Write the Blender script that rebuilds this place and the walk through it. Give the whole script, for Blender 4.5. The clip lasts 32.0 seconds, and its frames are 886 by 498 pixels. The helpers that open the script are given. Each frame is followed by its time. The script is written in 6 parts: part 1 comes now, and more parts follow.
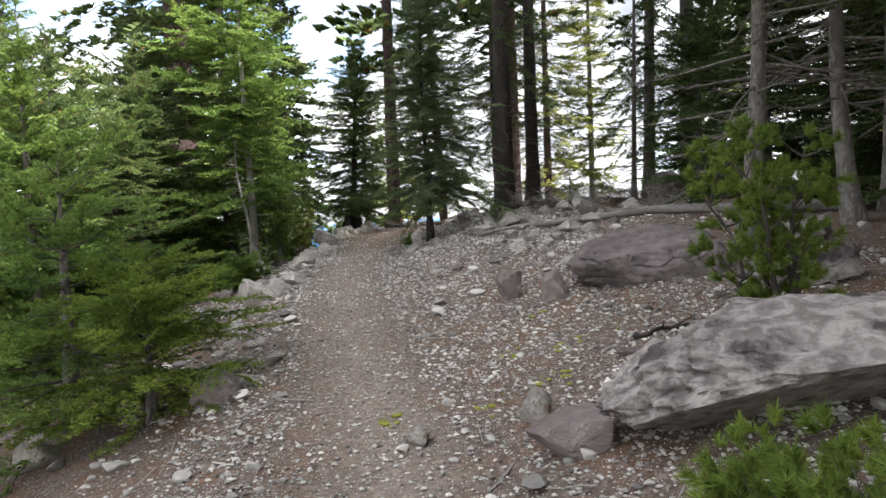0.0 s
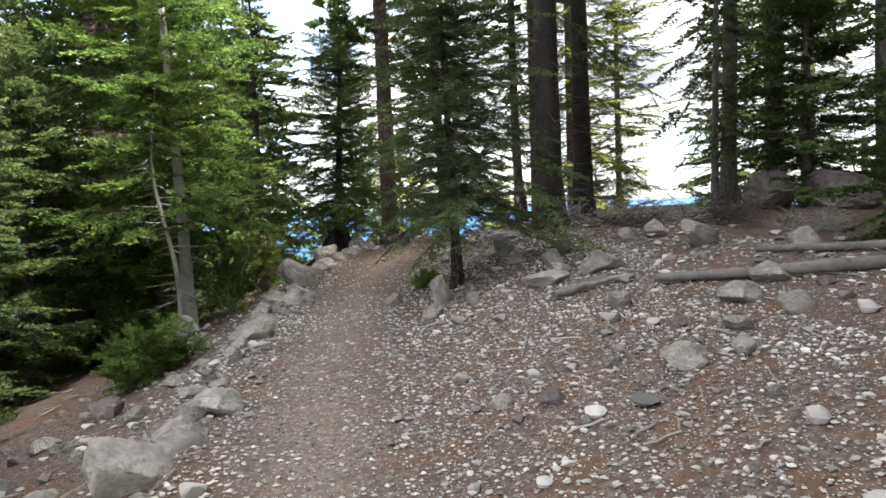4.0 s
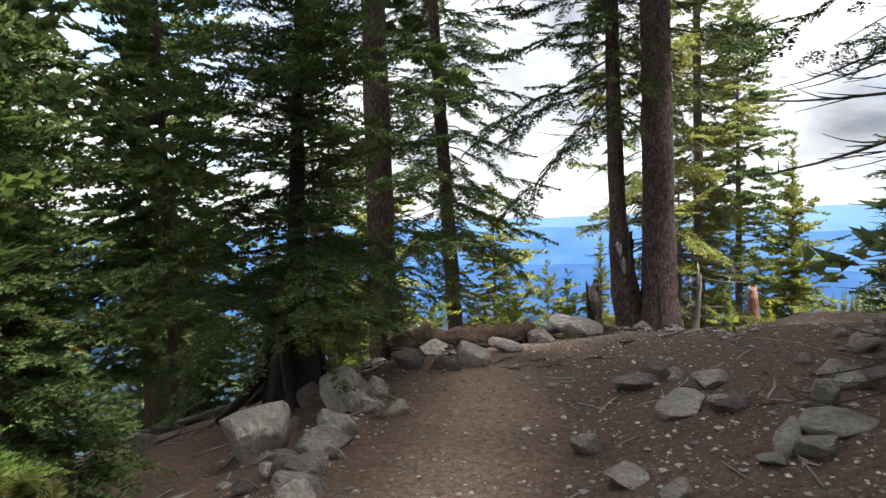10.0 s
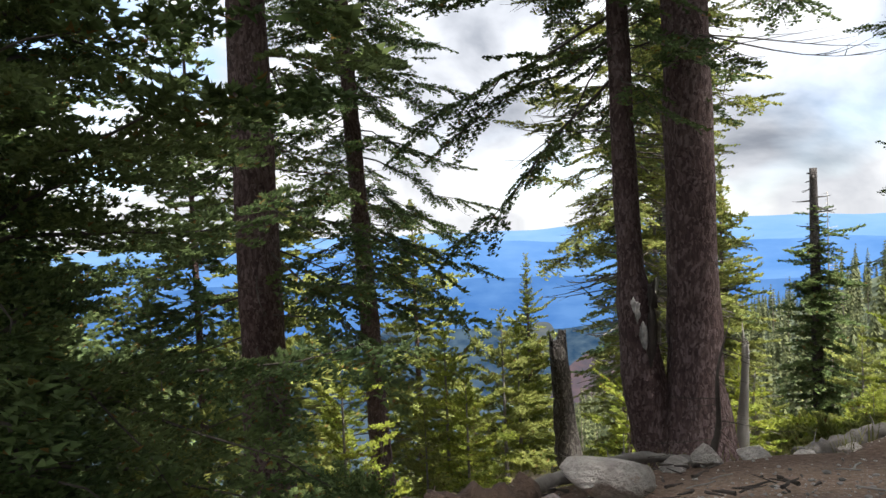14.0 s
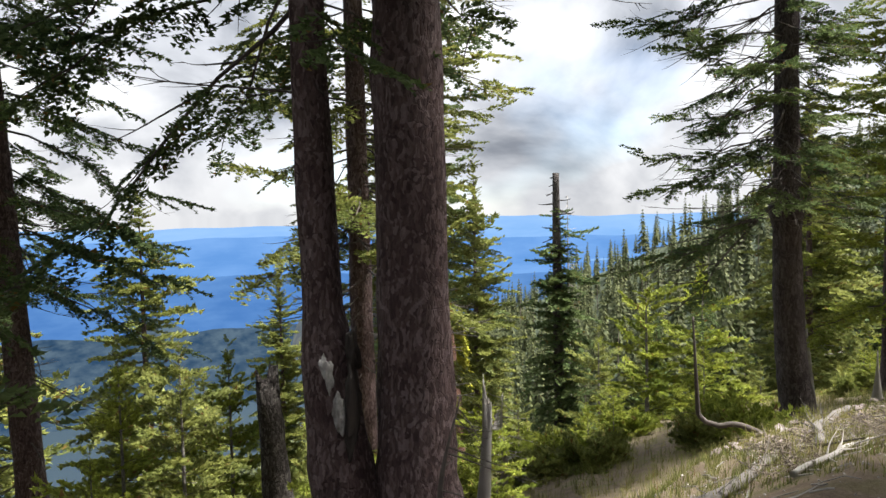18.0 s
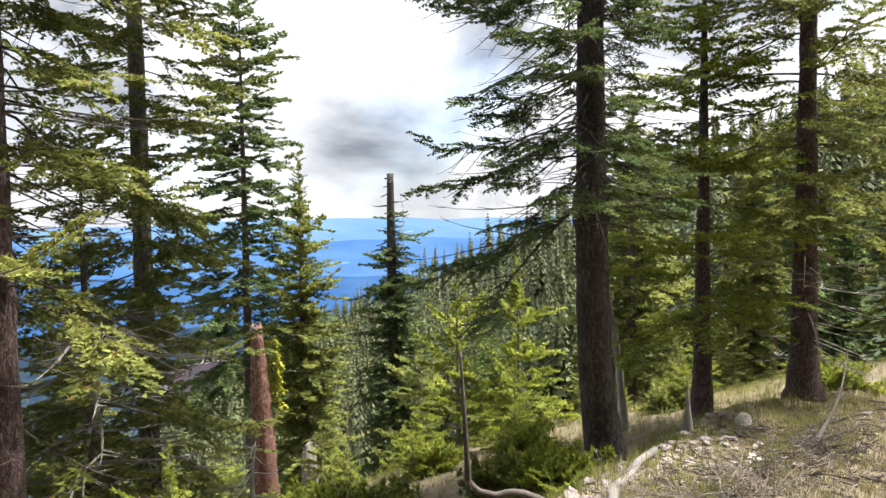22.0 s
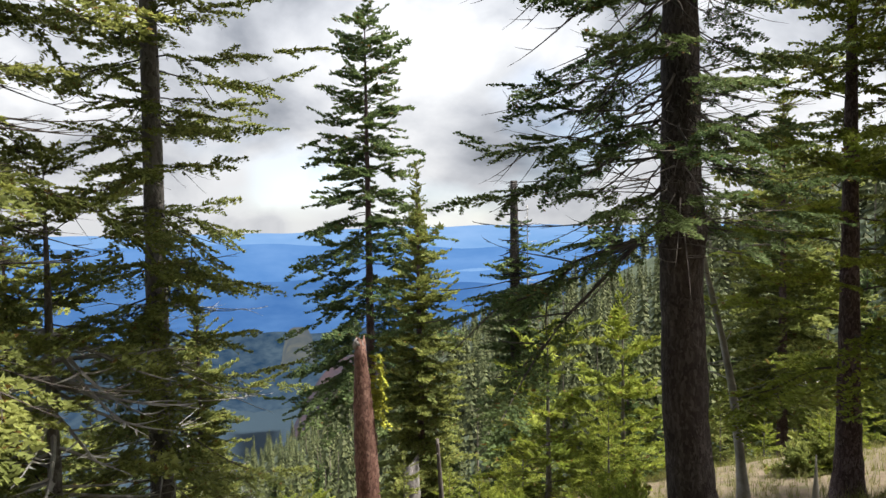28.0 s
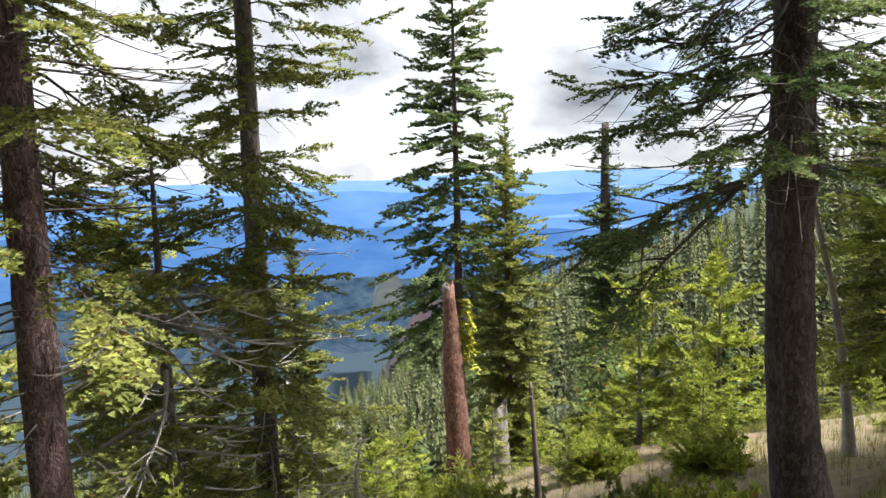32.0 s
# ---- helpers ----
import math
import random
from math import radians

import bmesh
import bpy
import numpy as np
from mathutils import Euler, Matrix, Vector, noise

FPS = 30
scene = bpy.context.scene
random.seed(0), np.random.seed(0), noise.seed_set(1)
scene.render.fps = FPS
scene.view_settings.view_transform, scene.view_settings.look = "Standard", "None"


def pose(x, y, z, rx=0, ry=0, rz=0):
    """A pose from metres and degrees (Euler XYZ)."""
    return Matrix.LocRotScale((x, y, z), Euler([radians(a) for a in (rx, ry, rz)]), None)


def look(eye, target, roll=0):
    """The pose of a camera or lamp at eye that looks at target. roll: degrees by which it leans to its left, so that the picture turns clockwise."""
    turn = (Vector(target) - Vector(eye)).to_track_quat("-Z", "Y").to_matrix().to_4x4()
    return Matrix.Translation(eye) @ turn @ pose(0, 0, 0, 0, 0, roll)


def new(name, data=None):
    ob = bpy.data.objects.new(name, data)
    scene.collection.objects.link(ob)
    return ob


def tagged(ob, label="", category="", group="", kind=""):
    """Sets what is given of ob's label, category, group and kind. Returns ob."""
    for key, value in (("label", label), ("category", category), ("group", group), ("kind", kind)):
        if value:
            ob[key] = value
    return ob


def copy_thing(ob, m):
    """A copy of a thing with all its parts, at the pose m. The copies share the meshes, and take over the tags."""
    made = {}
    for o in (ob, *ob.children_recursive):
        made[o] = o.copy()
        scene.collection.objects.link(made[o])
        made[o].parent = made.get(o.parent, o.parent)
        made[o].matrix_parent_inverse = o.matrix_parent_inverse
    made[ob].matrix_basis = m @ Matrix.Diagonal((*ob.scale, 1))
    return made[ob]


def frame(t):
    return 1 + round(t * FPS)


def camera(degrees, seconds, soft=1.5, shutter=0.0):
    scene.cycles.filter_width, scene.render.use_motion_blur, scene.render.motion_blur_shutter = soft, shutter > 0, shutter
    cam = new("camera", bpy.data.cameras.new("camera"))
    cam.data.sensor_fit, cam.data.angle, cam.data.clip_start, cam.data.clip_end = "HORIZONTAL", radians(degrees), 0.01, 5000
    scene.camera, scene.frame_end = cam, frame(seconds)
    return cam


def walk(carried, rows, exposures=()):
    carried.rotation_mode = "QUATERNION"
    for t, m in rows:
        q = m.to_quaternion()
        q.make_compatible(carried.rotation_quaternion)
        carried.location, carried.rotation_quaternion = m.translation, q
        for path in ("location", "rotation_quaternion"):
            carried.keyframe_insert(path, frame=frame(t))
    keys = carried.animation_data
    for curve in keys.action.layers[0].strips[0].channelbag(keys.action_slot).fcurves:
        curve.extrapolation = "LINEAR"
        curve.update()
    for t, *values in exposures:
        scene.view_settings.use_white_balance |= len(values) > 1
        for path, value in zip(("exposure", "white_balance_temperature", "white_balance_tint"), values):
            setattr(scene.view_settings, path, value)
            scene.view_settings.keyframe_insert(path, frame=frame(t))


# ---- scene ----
cam = camera(64.64, 32.0)
PATH = [
    (0.0, look((2.231, -10.670, -0.866), (1.951, -6.686, -1.088), -2.12)),
    (0.5, look((2.082, -10.440, -0.849), (1.796, -6.462, -1.155), -1.54)),
    (1.0, look((2.026, -10.101, -0.802), (1.731, -6.126, -1.132), -2.66)),
    (1.5, look((1.994, -9.627, -0.740), (1.707, -5.654, -1.104), -2.73)),
    (2.0, look((1.853, -9.107, -0.725), (1.584, -5.132, -1.079), -1.84)),
    (2.5, look((1.788, -8.507, -0.642), (1.531, -4.531, -0.995), -2.73)),
    (3.0, look((1.757, -7.846, -0.558), (1.514, -3.869, -0.913), -2.52)),
    (3.5, look((1.636, -7.199, -0.482), (1.407, -3.219, -0.809), -2.59)),
    (5.5, look((0.817, -4.088, -0.222), (0.721, -0.096, -0.468), -0.74)),
    (6.0, look((0.637, -3.514, -0.195), (0.559, 0.478, -0.435), -0.25)),
    (6.5, look((0.562, -2.948, -0.160), (0.502, 1.045, -0.395), -1.00)),
    (7.0, look((0.521, -2.359, -0.134), (0.466, 1.633, -0.369), -0.96)),
    (7.5, look((0.384, -1.849, -0.095), (0.331, 2.144, -0.320), -1.19)),
    (8.0, look((0.240, -1.230, -0.047), (0.202, 2.763, -0.290), -1.64)),
    (8.5, look((0.069, -0.614, -0.009), (0.048, 3.380, -0.232), -1.34)),
    (9.0, look((-0.000, 0.000, -0.000), (-0.000, 3.995, -0.209), -2.16)),
    (9.5, look((0.001, 0.641, 0.023), (0.021, 4.635, -0.187), -1.98)),
    (10.0, look((-0.075, 1.244, 0.059), (-0.032, 5.238, -0.158), -1.75)),
    (10.5, look((-0.072, 1.824, 0.075), (-0.008, 5.819, -0.119), -2.06)),
    (11.0, look((-0.079, 2.412, 0.104), (0.010, 6.408, -0.073), -1.20)),
    (11.5, look((-0.166, 2.905, 0.142), (-0.055, 6.900, -0.025), -1.17)),
    (12.0, look((-0.177, 3.397, 0.158), (-0.034, 7.391, 0.004), -1.28)),
    (12.5, look((-0.161, 3.843, 0.200), (0.015, 7.837, 0.065), -0.90)),
    (13.0, look((-0.165, 4.305, 0.272), (0.061, 8.296, 0.130), -1.78)),
    (13.5, look((-0.116, 4.612, 0.286), (0.255, 8.592, 0.145), -2.18)),
    (15.5, look((0.398, 5.885, 0.312), (1.358, 9.765, 0.158), -2.53)),
    (16.0, look((0.550, 6.052, 0.331), (1.653, 9.895, 0.184), -1.49)),
    (16.5, look((0.699, 6.338, 0.337), (1.958, 10.130, 0.139), -1.40)),
    (17.0, look((0.846, 6.543, 0.341), (2.297, 10.266, 0.150), -1.54)),
    (17.5, look((1.071, 6.744, 0.347), (2.723, 10.381, 0.141), -2.19)),
    (18.0, look((1.291, 6.981, 0.349), (3.077, 10.554, 0.138), -1.38)),
    (18.5, look((1.495, 7.254, 0.352), (3.407, 10.760, 0.127), -1.50)),
    (19.0, look((1.737, 7.418, 0.350), (3.800, 10.839, 0.150), -2.37)),
    (19.5, look((2.068, 7.541, 0.372), (4.271, 10.875, 0.190), -2.33)),
    (20.0, look((2.329, 7.682, 0.358), (4.630, 10.949, 0.180), -1.82)),
    (20.5, look((2.668, 7.854, 0.352), (5.049, 11.061, 0.147), -1.74)),
    (21.0, look((2.985, 7.967, 0.315), (5.427, 11.130, 0.134), -2.16)),
    (21.5, look((3.343, 8.084, 0.293), (5.819, 11.220, 0.106), -1.38)),
    (22.0, look((3.630, 8.317, 0.282), (6.124, 11.437, 0.069), -0.76)),
    (22.5, look((3.905, 8.443, 0.291), (6.411, 11.555, 0.102), -1.97)),
    (23.0, look((4.231, 8.507, 0.311), (6.755, 11.606, 0.155), -1.92)),
    (23.5, look((4.464, 8.634, 0.322), (6.997, 11.725, 0.165), -1.12)),
    (24.0, look((4.646, 8.778, 0.345), (7.180, 11.870, 0.197), -1.05)),
    (24.5, look((4.828, 8.858, 0.353), (7.368, 11.946, 0.227), -1.85)),
    (26.5, look((5.476, 9.085, 0.365), (7.858, 12.294, 0.197), -2.07)),
    (27.0, look((5.605, 9.050, 0.371), (7.824, 12.375, 0.228), -1.66)),
    (27.5, look((5.627, 9.081, 0.387), (7.610, 12.552, 0.249), -0.82)),
    (28.0, look((5.625, 9.151, 0.385), (7.443, 12.710, 0.223), -0.87)),
    (28.5, look((5.633, 9.184, 0.381), (7.305, 12.813, 0.204), -1.19)),
    (29.0, look((5.643, 9.172, 0.381), (7.207, 12.850, 0.211), -1.64)),
    (29.5, look((5.655, 9.173, 0.381), (7.178, 12.867, 0.212), -1.43)),
    (30.0, look((5.655, 9.181, 0.386), (7.160, 12.885, 0.258), -1.57)),
    (30.5, look((5.650, 9.197, 0.380), (7.130, 12.912, 0.283), -1.40)),
    (31.0, look((5.636, 9.205, 0.371), (7.074, 12.933, 0.191), -1.46)),
    (31.5, look((5.626, 9.210, 0.365), (7.021, 12.946, 0.049), -1.57)),
    (32.0, look((5.620, 9.223, 0.356), (6.968, 12.962, -0.101), -1.50)),
]
EXPOSURES = [(0.0, 2.5), (2.0, 2.5), (3.5, 2.55), (5.5, 3.25), (7.0, 3.6), (8.0, 3.0), (9.0, 2.3), (10.0, 2.1), (12.0, 1.9), (13.5, 1.85), (15.5, 2.3), (16.0, 2.2), (17.0, 1.75), (18.0, 1.7), (19.0, 1.85), (20.0, 2.0), (21.0, 1.45), (22.0, 1.95), (23.0, 2.0), (24.5, 2.1), (26.5, 2.1), (27.0, 2.0), (28.0, 1.5), (31.0, 1.45), (32.0, 1.95)]
walk(cam, PATH, EXPOSURES)

# ---- sky, sun ----
SUN_EL, SUN_AZ = 60.0, 116.0          # degrees; azimuth from +y towards +x


def make_world():
    w = bpy.data.worlds.new("sky")
    scene.world = w
    w.use_nodes = True
    nt = w.node_tree
    nt.nodes.clear()
    n, l = nt.nodes.new, nt.links.new
    out = n("ShaderNodeOutputWorld")
    sky = n("ShaderNodeTexSky")
    sky.sky_type = "NISHITA"
    sky.sun_disc = False
    sky.sun_elevation = radians(SUN_EL)
    sky.sun_rotation = radians(SUN_AZ)
    sky.altitude = 2400.0
    bg1 = n("ShaderNodeBackground")
    bg1.inputs[1].default_value = 0.11
    l(sky.outputs[0], bg1.inputs[0])
    tc = n("ShaderNodeTexCoord")
    sep = n("ShaderNodeSeparateXYZ")
    l(tc.outputs["Generated"], sep.inputs[0])
    zc = n("ShaderNodeMath")
    zc.operation = "MAXIMUM"
    zc.inputs[1].default_value = 0.0
    l(sep.outputs[2], zc.inputs[0])
    za = n("ShaderNodeMath")
    za.inputs[1].default_value = 0.62
    l(zc.outputs[0], za.inputs[0])
    comb = n("ShaderNodeCombineXYZ")
    for k in (0, 1):
        d = n("ShaderNodeMath")
        d.operation = "DIVIDE"
        l(sep.outputs[k], d.inputs[0])
        l(za.outputs[0], d.inputs[1])
        l(d.outputs[0], comb.inputs[k])
    shade = n("ShaderNodeTexNoise")
    shade.inputs["Scale"].default_value = 3.0
    shade.inputs["Detail"].default_value = 7.0
    shade.inputs["Roughness"].default_value = 0.52
    shade.inputs["Distortion"].default_value = 0.25
    l(comb.outputs[0], shade.inputs["Vector"])
    ramp = n("ShaderNodeValToRGB")
    e = ramp.color_ramp.elements
    e[0].position, e[0].color = 0.34, (0.22, 0.24, 0.28, 1)
    e[1].position, e[1].color = 0.60, (0.80, 0.81, 0.83, 1)
    m = ramp.color_ramp.elements.new(0.46)
    m.color = (0.50, 0.52, 0.56, 1)
    low = n("ShaderNodeMapRange")          # far clouds near the horizon are seen lit from the side
    low.inputs["From Max"].default_value = 0.20
    low.inputs["To Min"].default_value, low.inputs["To Max"].default_value = 0.13, -0.02
    l(zc.outputs[0], low.inputs["Value"])
    tone = n("ShaderNodeMath")
    l(shade.outputs["Fac"], tone.inputs[0])
    l(low.outputs["Result"], tone.inputs[1])
    l(tone.outputs[0], ramp.inputs[0])
    bg2 = n("ShaderNodeBackground")
    lum = n("ShaderNodeMath")              # an overcast sky is brighter overhead
    lum.operation = "MULTIPLY_ADD"
    lum.inputs[1].default_value, lum.inputs[2].default_value = 0.74, 0.33
    l(zc.outputs[0], lum.inputs[0])
    l(lum.outputs[0], bg2.inputs[1])
    l(ramp.outputs[0], bg2.inputs[0])
    gap = n("ShaderNodeTexNoise")
    gap.inputs["Scale"].default_value = 0.55
    gap.inputs["Detail"].default_value = 5.0
    shift = n("ShaderNodeVectorMath")
    shift.inputs[1].default_value = (4.3, 1.7, 2.0)
    l(comb.outputs[0], shift.inputs[0])
    l(shift.outputs[0], gap.inputs["Vector"])
    cover = n("ShaderNodeMapRange")
    cover.inputs["From Min"].default_value = 0.34
    cover.inputs["From Max"].default_value = 0.44
    l(gap.outputs["Fac"], cover.inputs["Value"])
    # a blue break in the clouds over the valley
    away = n("ShaderNodeVectorMath")
    away.operation = "DISTANCE"
    away.inputs[1].default_value = (-0.36, 0.88, 0.30)
    l(tc.outputs["Generated"], away.inputs[0])
    ragged = n("ShaderNodeMath")
    ragged.operation = "MULTIPLY_ADD"
    ragged.inputs[1].default_value = 0.9
    l(shade.outputs["Fac"], ragged.inputs[0])
    l(away.outputs["Value"], ragged.inputs[2])
    brk = n("ShaderNodeMapRange")
    brk.inputs["From Min"].default_value = 0.52
    brk.inputs["From Max"].default_value = 0.68
    l(ragged.outputs[0], brk.inputs["Value"])
    both = n("ShaderNodeMath")
    both.operation = "MULTIPLY"
    l(cover.outputs["Result"], both.inputs[0])
    l(brk.outputs["Result"], both.inputs[1])
    mix = n("ShaderNodeMixShader")
    l(both.outputs[0], mix.inputs[0])
    l(bg1.outputs[0], mix.inputs[1])
    l(bg2.outputs[0], mix.inputs[2])
    l(mix.outputs[0], out.inputs[0])


make_world()
sun = new("sun", bpy.data.lights.new("sun", "SUN"))
sun.data.energy, sun.data.angle, sun.data.color = 4.8, radians(9.0), (1.0, 0.955, 0.895)
ce = math.cos(radians(SUN_EL))
SUN_DIR = Vector((ce * math.sin(radians(SUN_AZ)), ce * math.cos(radians(SUN_AZ)), math.sin(radians(SUN_EL))))
sun.matrix_world = look(SUN_DIR * 60, (0, 0, 0))


# ---- materials ----
def mat_new(name):
    m = bpy.data.materials.new(name)
    m.use_nodes = True
    nt = m.node_tree
    return m, nt, nt.nodes["Principled BSDF"], nt.nodes["Material Output"]


def add_noise(nt, scale, detail=4.0, rough=0.55, coord="Object", stretch=None):
    tc = nt.nodes.new("ShaderNodeTexCoord")
    t = nt.nodes.new("ShaderNodeTexNoise")
    t.inputs["Scale"].default_value = scale
    t.inputs["Detail"].default_value = detail
    t.inputs["Roughness"].default_value = rough
    if stretch:
        mp = nt.nodes.new("ShaderNodeMapping")
        mp.inputs["Scale"].default_value = stretch
        nt.links.new(tc.outputs[coord], mp.inputs[0])
        nt.links.new(mp.outputs[0], t.inputs["Vector"])
    else:
        nt.links.new(tc.outputs[coord], t.inputs["Vector"])
    return t


def add_ramp(nt, fac, stops):
    r = nt.nodes.new("ShaderNodeValToRGB")
    e = r.color_ramp.elements
    e[0].position, e[0].color = stops[0][0], (*stops[0][1], 1)
    e[1].position, e[1].color = stops[-1][0], (*stops[-1][1], 1)
    for p, c in stops[1:-1]:
        k = e.new(p)
        k.color = (*c, 1)
    nt.links.new(fac, r.inputs[0])
    return r


def add_mix(nt, fac, a, b, blend="MIX"):
    m = nt.nodes.new("ShaderNodeMix")
    m.data_type, m.blend_type = "RGBA", blend
    for sock, v in ((m.inputs[0], fac), (m.inputs[6], a), (m.inputs[7], b)):
        if hasattr(v, "links"):
            nt.links.new(v, sock)
        elif isinstance(v, (int, float)):
            sock.default_value = v
        else:
            sock.default_value = (*v, 1)
    return m.outputs[2]


def add_bump(nt, height, bsdf, strength=0.4, dist=0.02):
    b = nt.nodes.new("ShaderNodeBump")
    b.inputs["Strength"].default_value = strength
    b.inputs["Distance"].default_value = dist
    nt.links.new(height, b.inputs["Height"])
    nt.links.new(b.outputs[0], bsdf.inputs["Normal"])


def foliage_mat(name, dark, light, trans=0.35, dry=(0.16, 0.10, 0.03)):
    m, nt, b, out = mat_new(name)
    geo = nt.nodes.new("ShaderNodeNewGeometry")
    big = add_noise(nt, 1.1, 3.0)
    r = add_ramp(nt, big.outputs["Fac"], [(0.32, dark), (0.68, light)])
    isl = nt.nodes.new("ShaderNodeMapRange")
    isl.inputs["To Min"].default_value = 0.6
    isl.inputs["To Max"].default_value = 1.35
    nt.links.new(geo.outputs["Random Per Island"], isl.inputs["Value"])
    hsv = nt.nodes.new("ShaderNodeHueSaturation")
    nt.links.new(r.outputs[0], hsv.inputs["Color"])
    nt.links.new(isl.outputs["Result"], hsv.inputs["Value"])
    deadf = nt.nodes.new("ShaderNodeMath")
    deadf.operation = "GREATER_THAN"
    deadf.inputs[1].default_value = 0.975
    nt.links.new(geo.outputs["Random Per Island"], deadf.inputs[0])
    col = add_mix(nt, deadf.outputs[0], hsv.outputs[0], dry)
    nt.links.new(col, b.inputs["Base Color"])
    b.inputs["Roughness"].default_value = 0.7
    b.inputs["Specular IOR Level"].default_value = 0.15
    tr = nt.nodes.new("ShaderNodeBsdfTranslucent")
    nt.links.new(col, tr.inputs["Color"])
    ms = nt.nodes.new("ShaderNodeMixShader")
    ms.inputs[0].default_value = trans
    nt.links.new(b.outputs[0], ms.inputs[1])
    nt.links.new(tr.outputs[0], ms.inputs[2])
    nt.links.new(ms.outputs[0], out.inputs[0])
    return m


def bark_mat(name, dark, mid, light, scale=9.0, bump=0.9):
    m, nt, b, out = mat_new(name)
    v = nt.nodes.new("ShaderNodeTexVoronoi")
    v.feature = "DISTANCE_TO_EDGE"
    tc = nt.nodes.new("ShaderNodeTexCoord")
    mp = nt.nodes.new("ShaderNodeMapping")
    mp.inputs["Scale"].default_value = (1, 1, 0.42)
    warp = add_noise(nt, 6.0, 3.0)
    off = nt.nodes.new("ShaderNodeVectorMath")
    off.operation = "MULTIPLY_ADD"
    off.inputs[1].default_value = (0.10, 0.10, 0.30)
    nt.links.new(warp.outputs["Color"], off.inputs[0])
    nt.links.new(tc.outputs["Object"], off.inputs[2])
    nt.links.new(off.outputs[0], mp.inputs[0])
    nt.links.new(mp.outputs[0], v.inputs["Vector"])
    v.inputs["Scale"].default_value = scale
    crack = nt.nodes.new("ShaderNodeMapRange")
    crack.inputs["From Max"].default_value = 0.10
    crack.inputs["To Min"].default_value = 0.82
    nt.links.new(v.outputs["Distance"], crack.inputs["Value"])
    fine = add_noise(nt, 34.0, 8.0, 0.72, stretch=(1, 1, 0.30))
    big = add_noise(nt, 2.2, 3.0)
    r = add_ramp(nt, fine.outputs["Fac"], [(0.3, dark), (0.52, mid), (0.75, light)])
    c1 = add_mix(nt, crack.outputs["Result"], tuple(x * 0.45 for x in dark), r.outputs[0])
    v2 = nt.nodes.new("ShaderNodeTexVoronoi")
    v2.inputs["Scale"].default_value = scale * 2.1
    nt.links.new(mp.outputs[0], v2.inputs["Vector"])
    plate = nt.nodes.new("ShaderNodeSeparateColor")
    nt.links.new(v2.outputs["Color"], plate.inputs[0])
    tone = add_ramp(nt, plate.outputs[0], [(0.0, tuple(x * 0.8 for x in dark)), (0.55, mid), (1.0, light)])
    c1 = add_mix(nt, 0.6, c1, tone.outputs[0])
    c2 = add_mix(nt, big.outputs["Fac"], c1, mid, "OVERLAY")
    nt.links.new(c2, b.inputs["Base Color"])
    b.inputs["Roughness"].default_value = 0.92
    b.inputs["Specular IOR Level"].default_value = 0.2
    h = nt.nodes.new("ShaderNodeMath")
    h.operation = "MULTIPLY_ADD"
    h.inputs[1].default_value = 0.35
    nt.links.new(fine.outputs["Fac"], h.inputs[0])
    nt.links.new(crack.outputs["Result"], h.inputs[2])
    add_bump(nt, h.outputs[0], b, bump, 0.03)
    return m


def plain_mat(name, a, c, scale, rough=0.9, bump=0.4, dist=0.01, stretch=None, detail=6.0, extra=None, edge=0.2):
    m, nt, b, out = mat_new(name)
    t = add_noise(nt, scale, detail, 0.62, stretch=stretch)
    col = add_ramp(nt, t.outputs["Fac"], [(0.5 - edge, a), (0.5 + edge, c)]).outputs[0]
    t2 = add_noise(nt, scale * 0.13, 3.0)
    col = add_mix(nt, 0.5, col, add_ramp(nt, t2.outputs["Fac"], [(0.3, tuple(x * 0.6 for x in a)), (0.7, tuple(min(1, x * 1.25) for x in c))]).outputs[0])
    if extra:
        t3 = add_noise(nt, extra[1], 5.0)
        f = add_ramp(nt, t3.outputs["Fac"], [(extra[2], (0, 0, 0)), (extra[2] + 0.08, (1, 1, 1))])
        col = add_mix(nt, f.outputs[0], col, extra[0])
    nt.links.new(col, b.inputs["Base Color"])
    b.inputs["Roughness"].default_value = rough
    b.inputs["Specular IOR Level"].default_value = 0.25
    add_bump(nt, t.outputs["Fac"], b, bump, dist)
    return m


def random_tint(m, lo=0.7, hi=1.25, island=False):
    """Each object (or each loose piece) with this material is a little lighter or darker than the next."""
    nt = m.node_tree
    b = nt.nodes["Principled BSDF"]
    src = b.inputs["Base Color"].links[0].from_socket
    oi = nt.nodes.new("ShaderNodeNewGeometry" if island else "ShaderNodeObjectInfo")
    mr = nt.nodes.new("ShaderNodeMapRange")
    mr.inputs["To Min"].default_value, mr.inputs["To Max"].default_value = lo, hi
    nt.links.new(oi.outputs["Random Per Island" if island else "Random"], mr.inputs["Value"])
    hsv = nt.nodes.new("ShaderNodeHueSaturation")
    nt.links.new(src, hsv.inputs["Color"])
    nt.links.new(mr.outputs["Result"], hsv.inputs["Value"])
    nt.links.new(hsv.outputs[0], b.inputs["Base Color"])
    return m


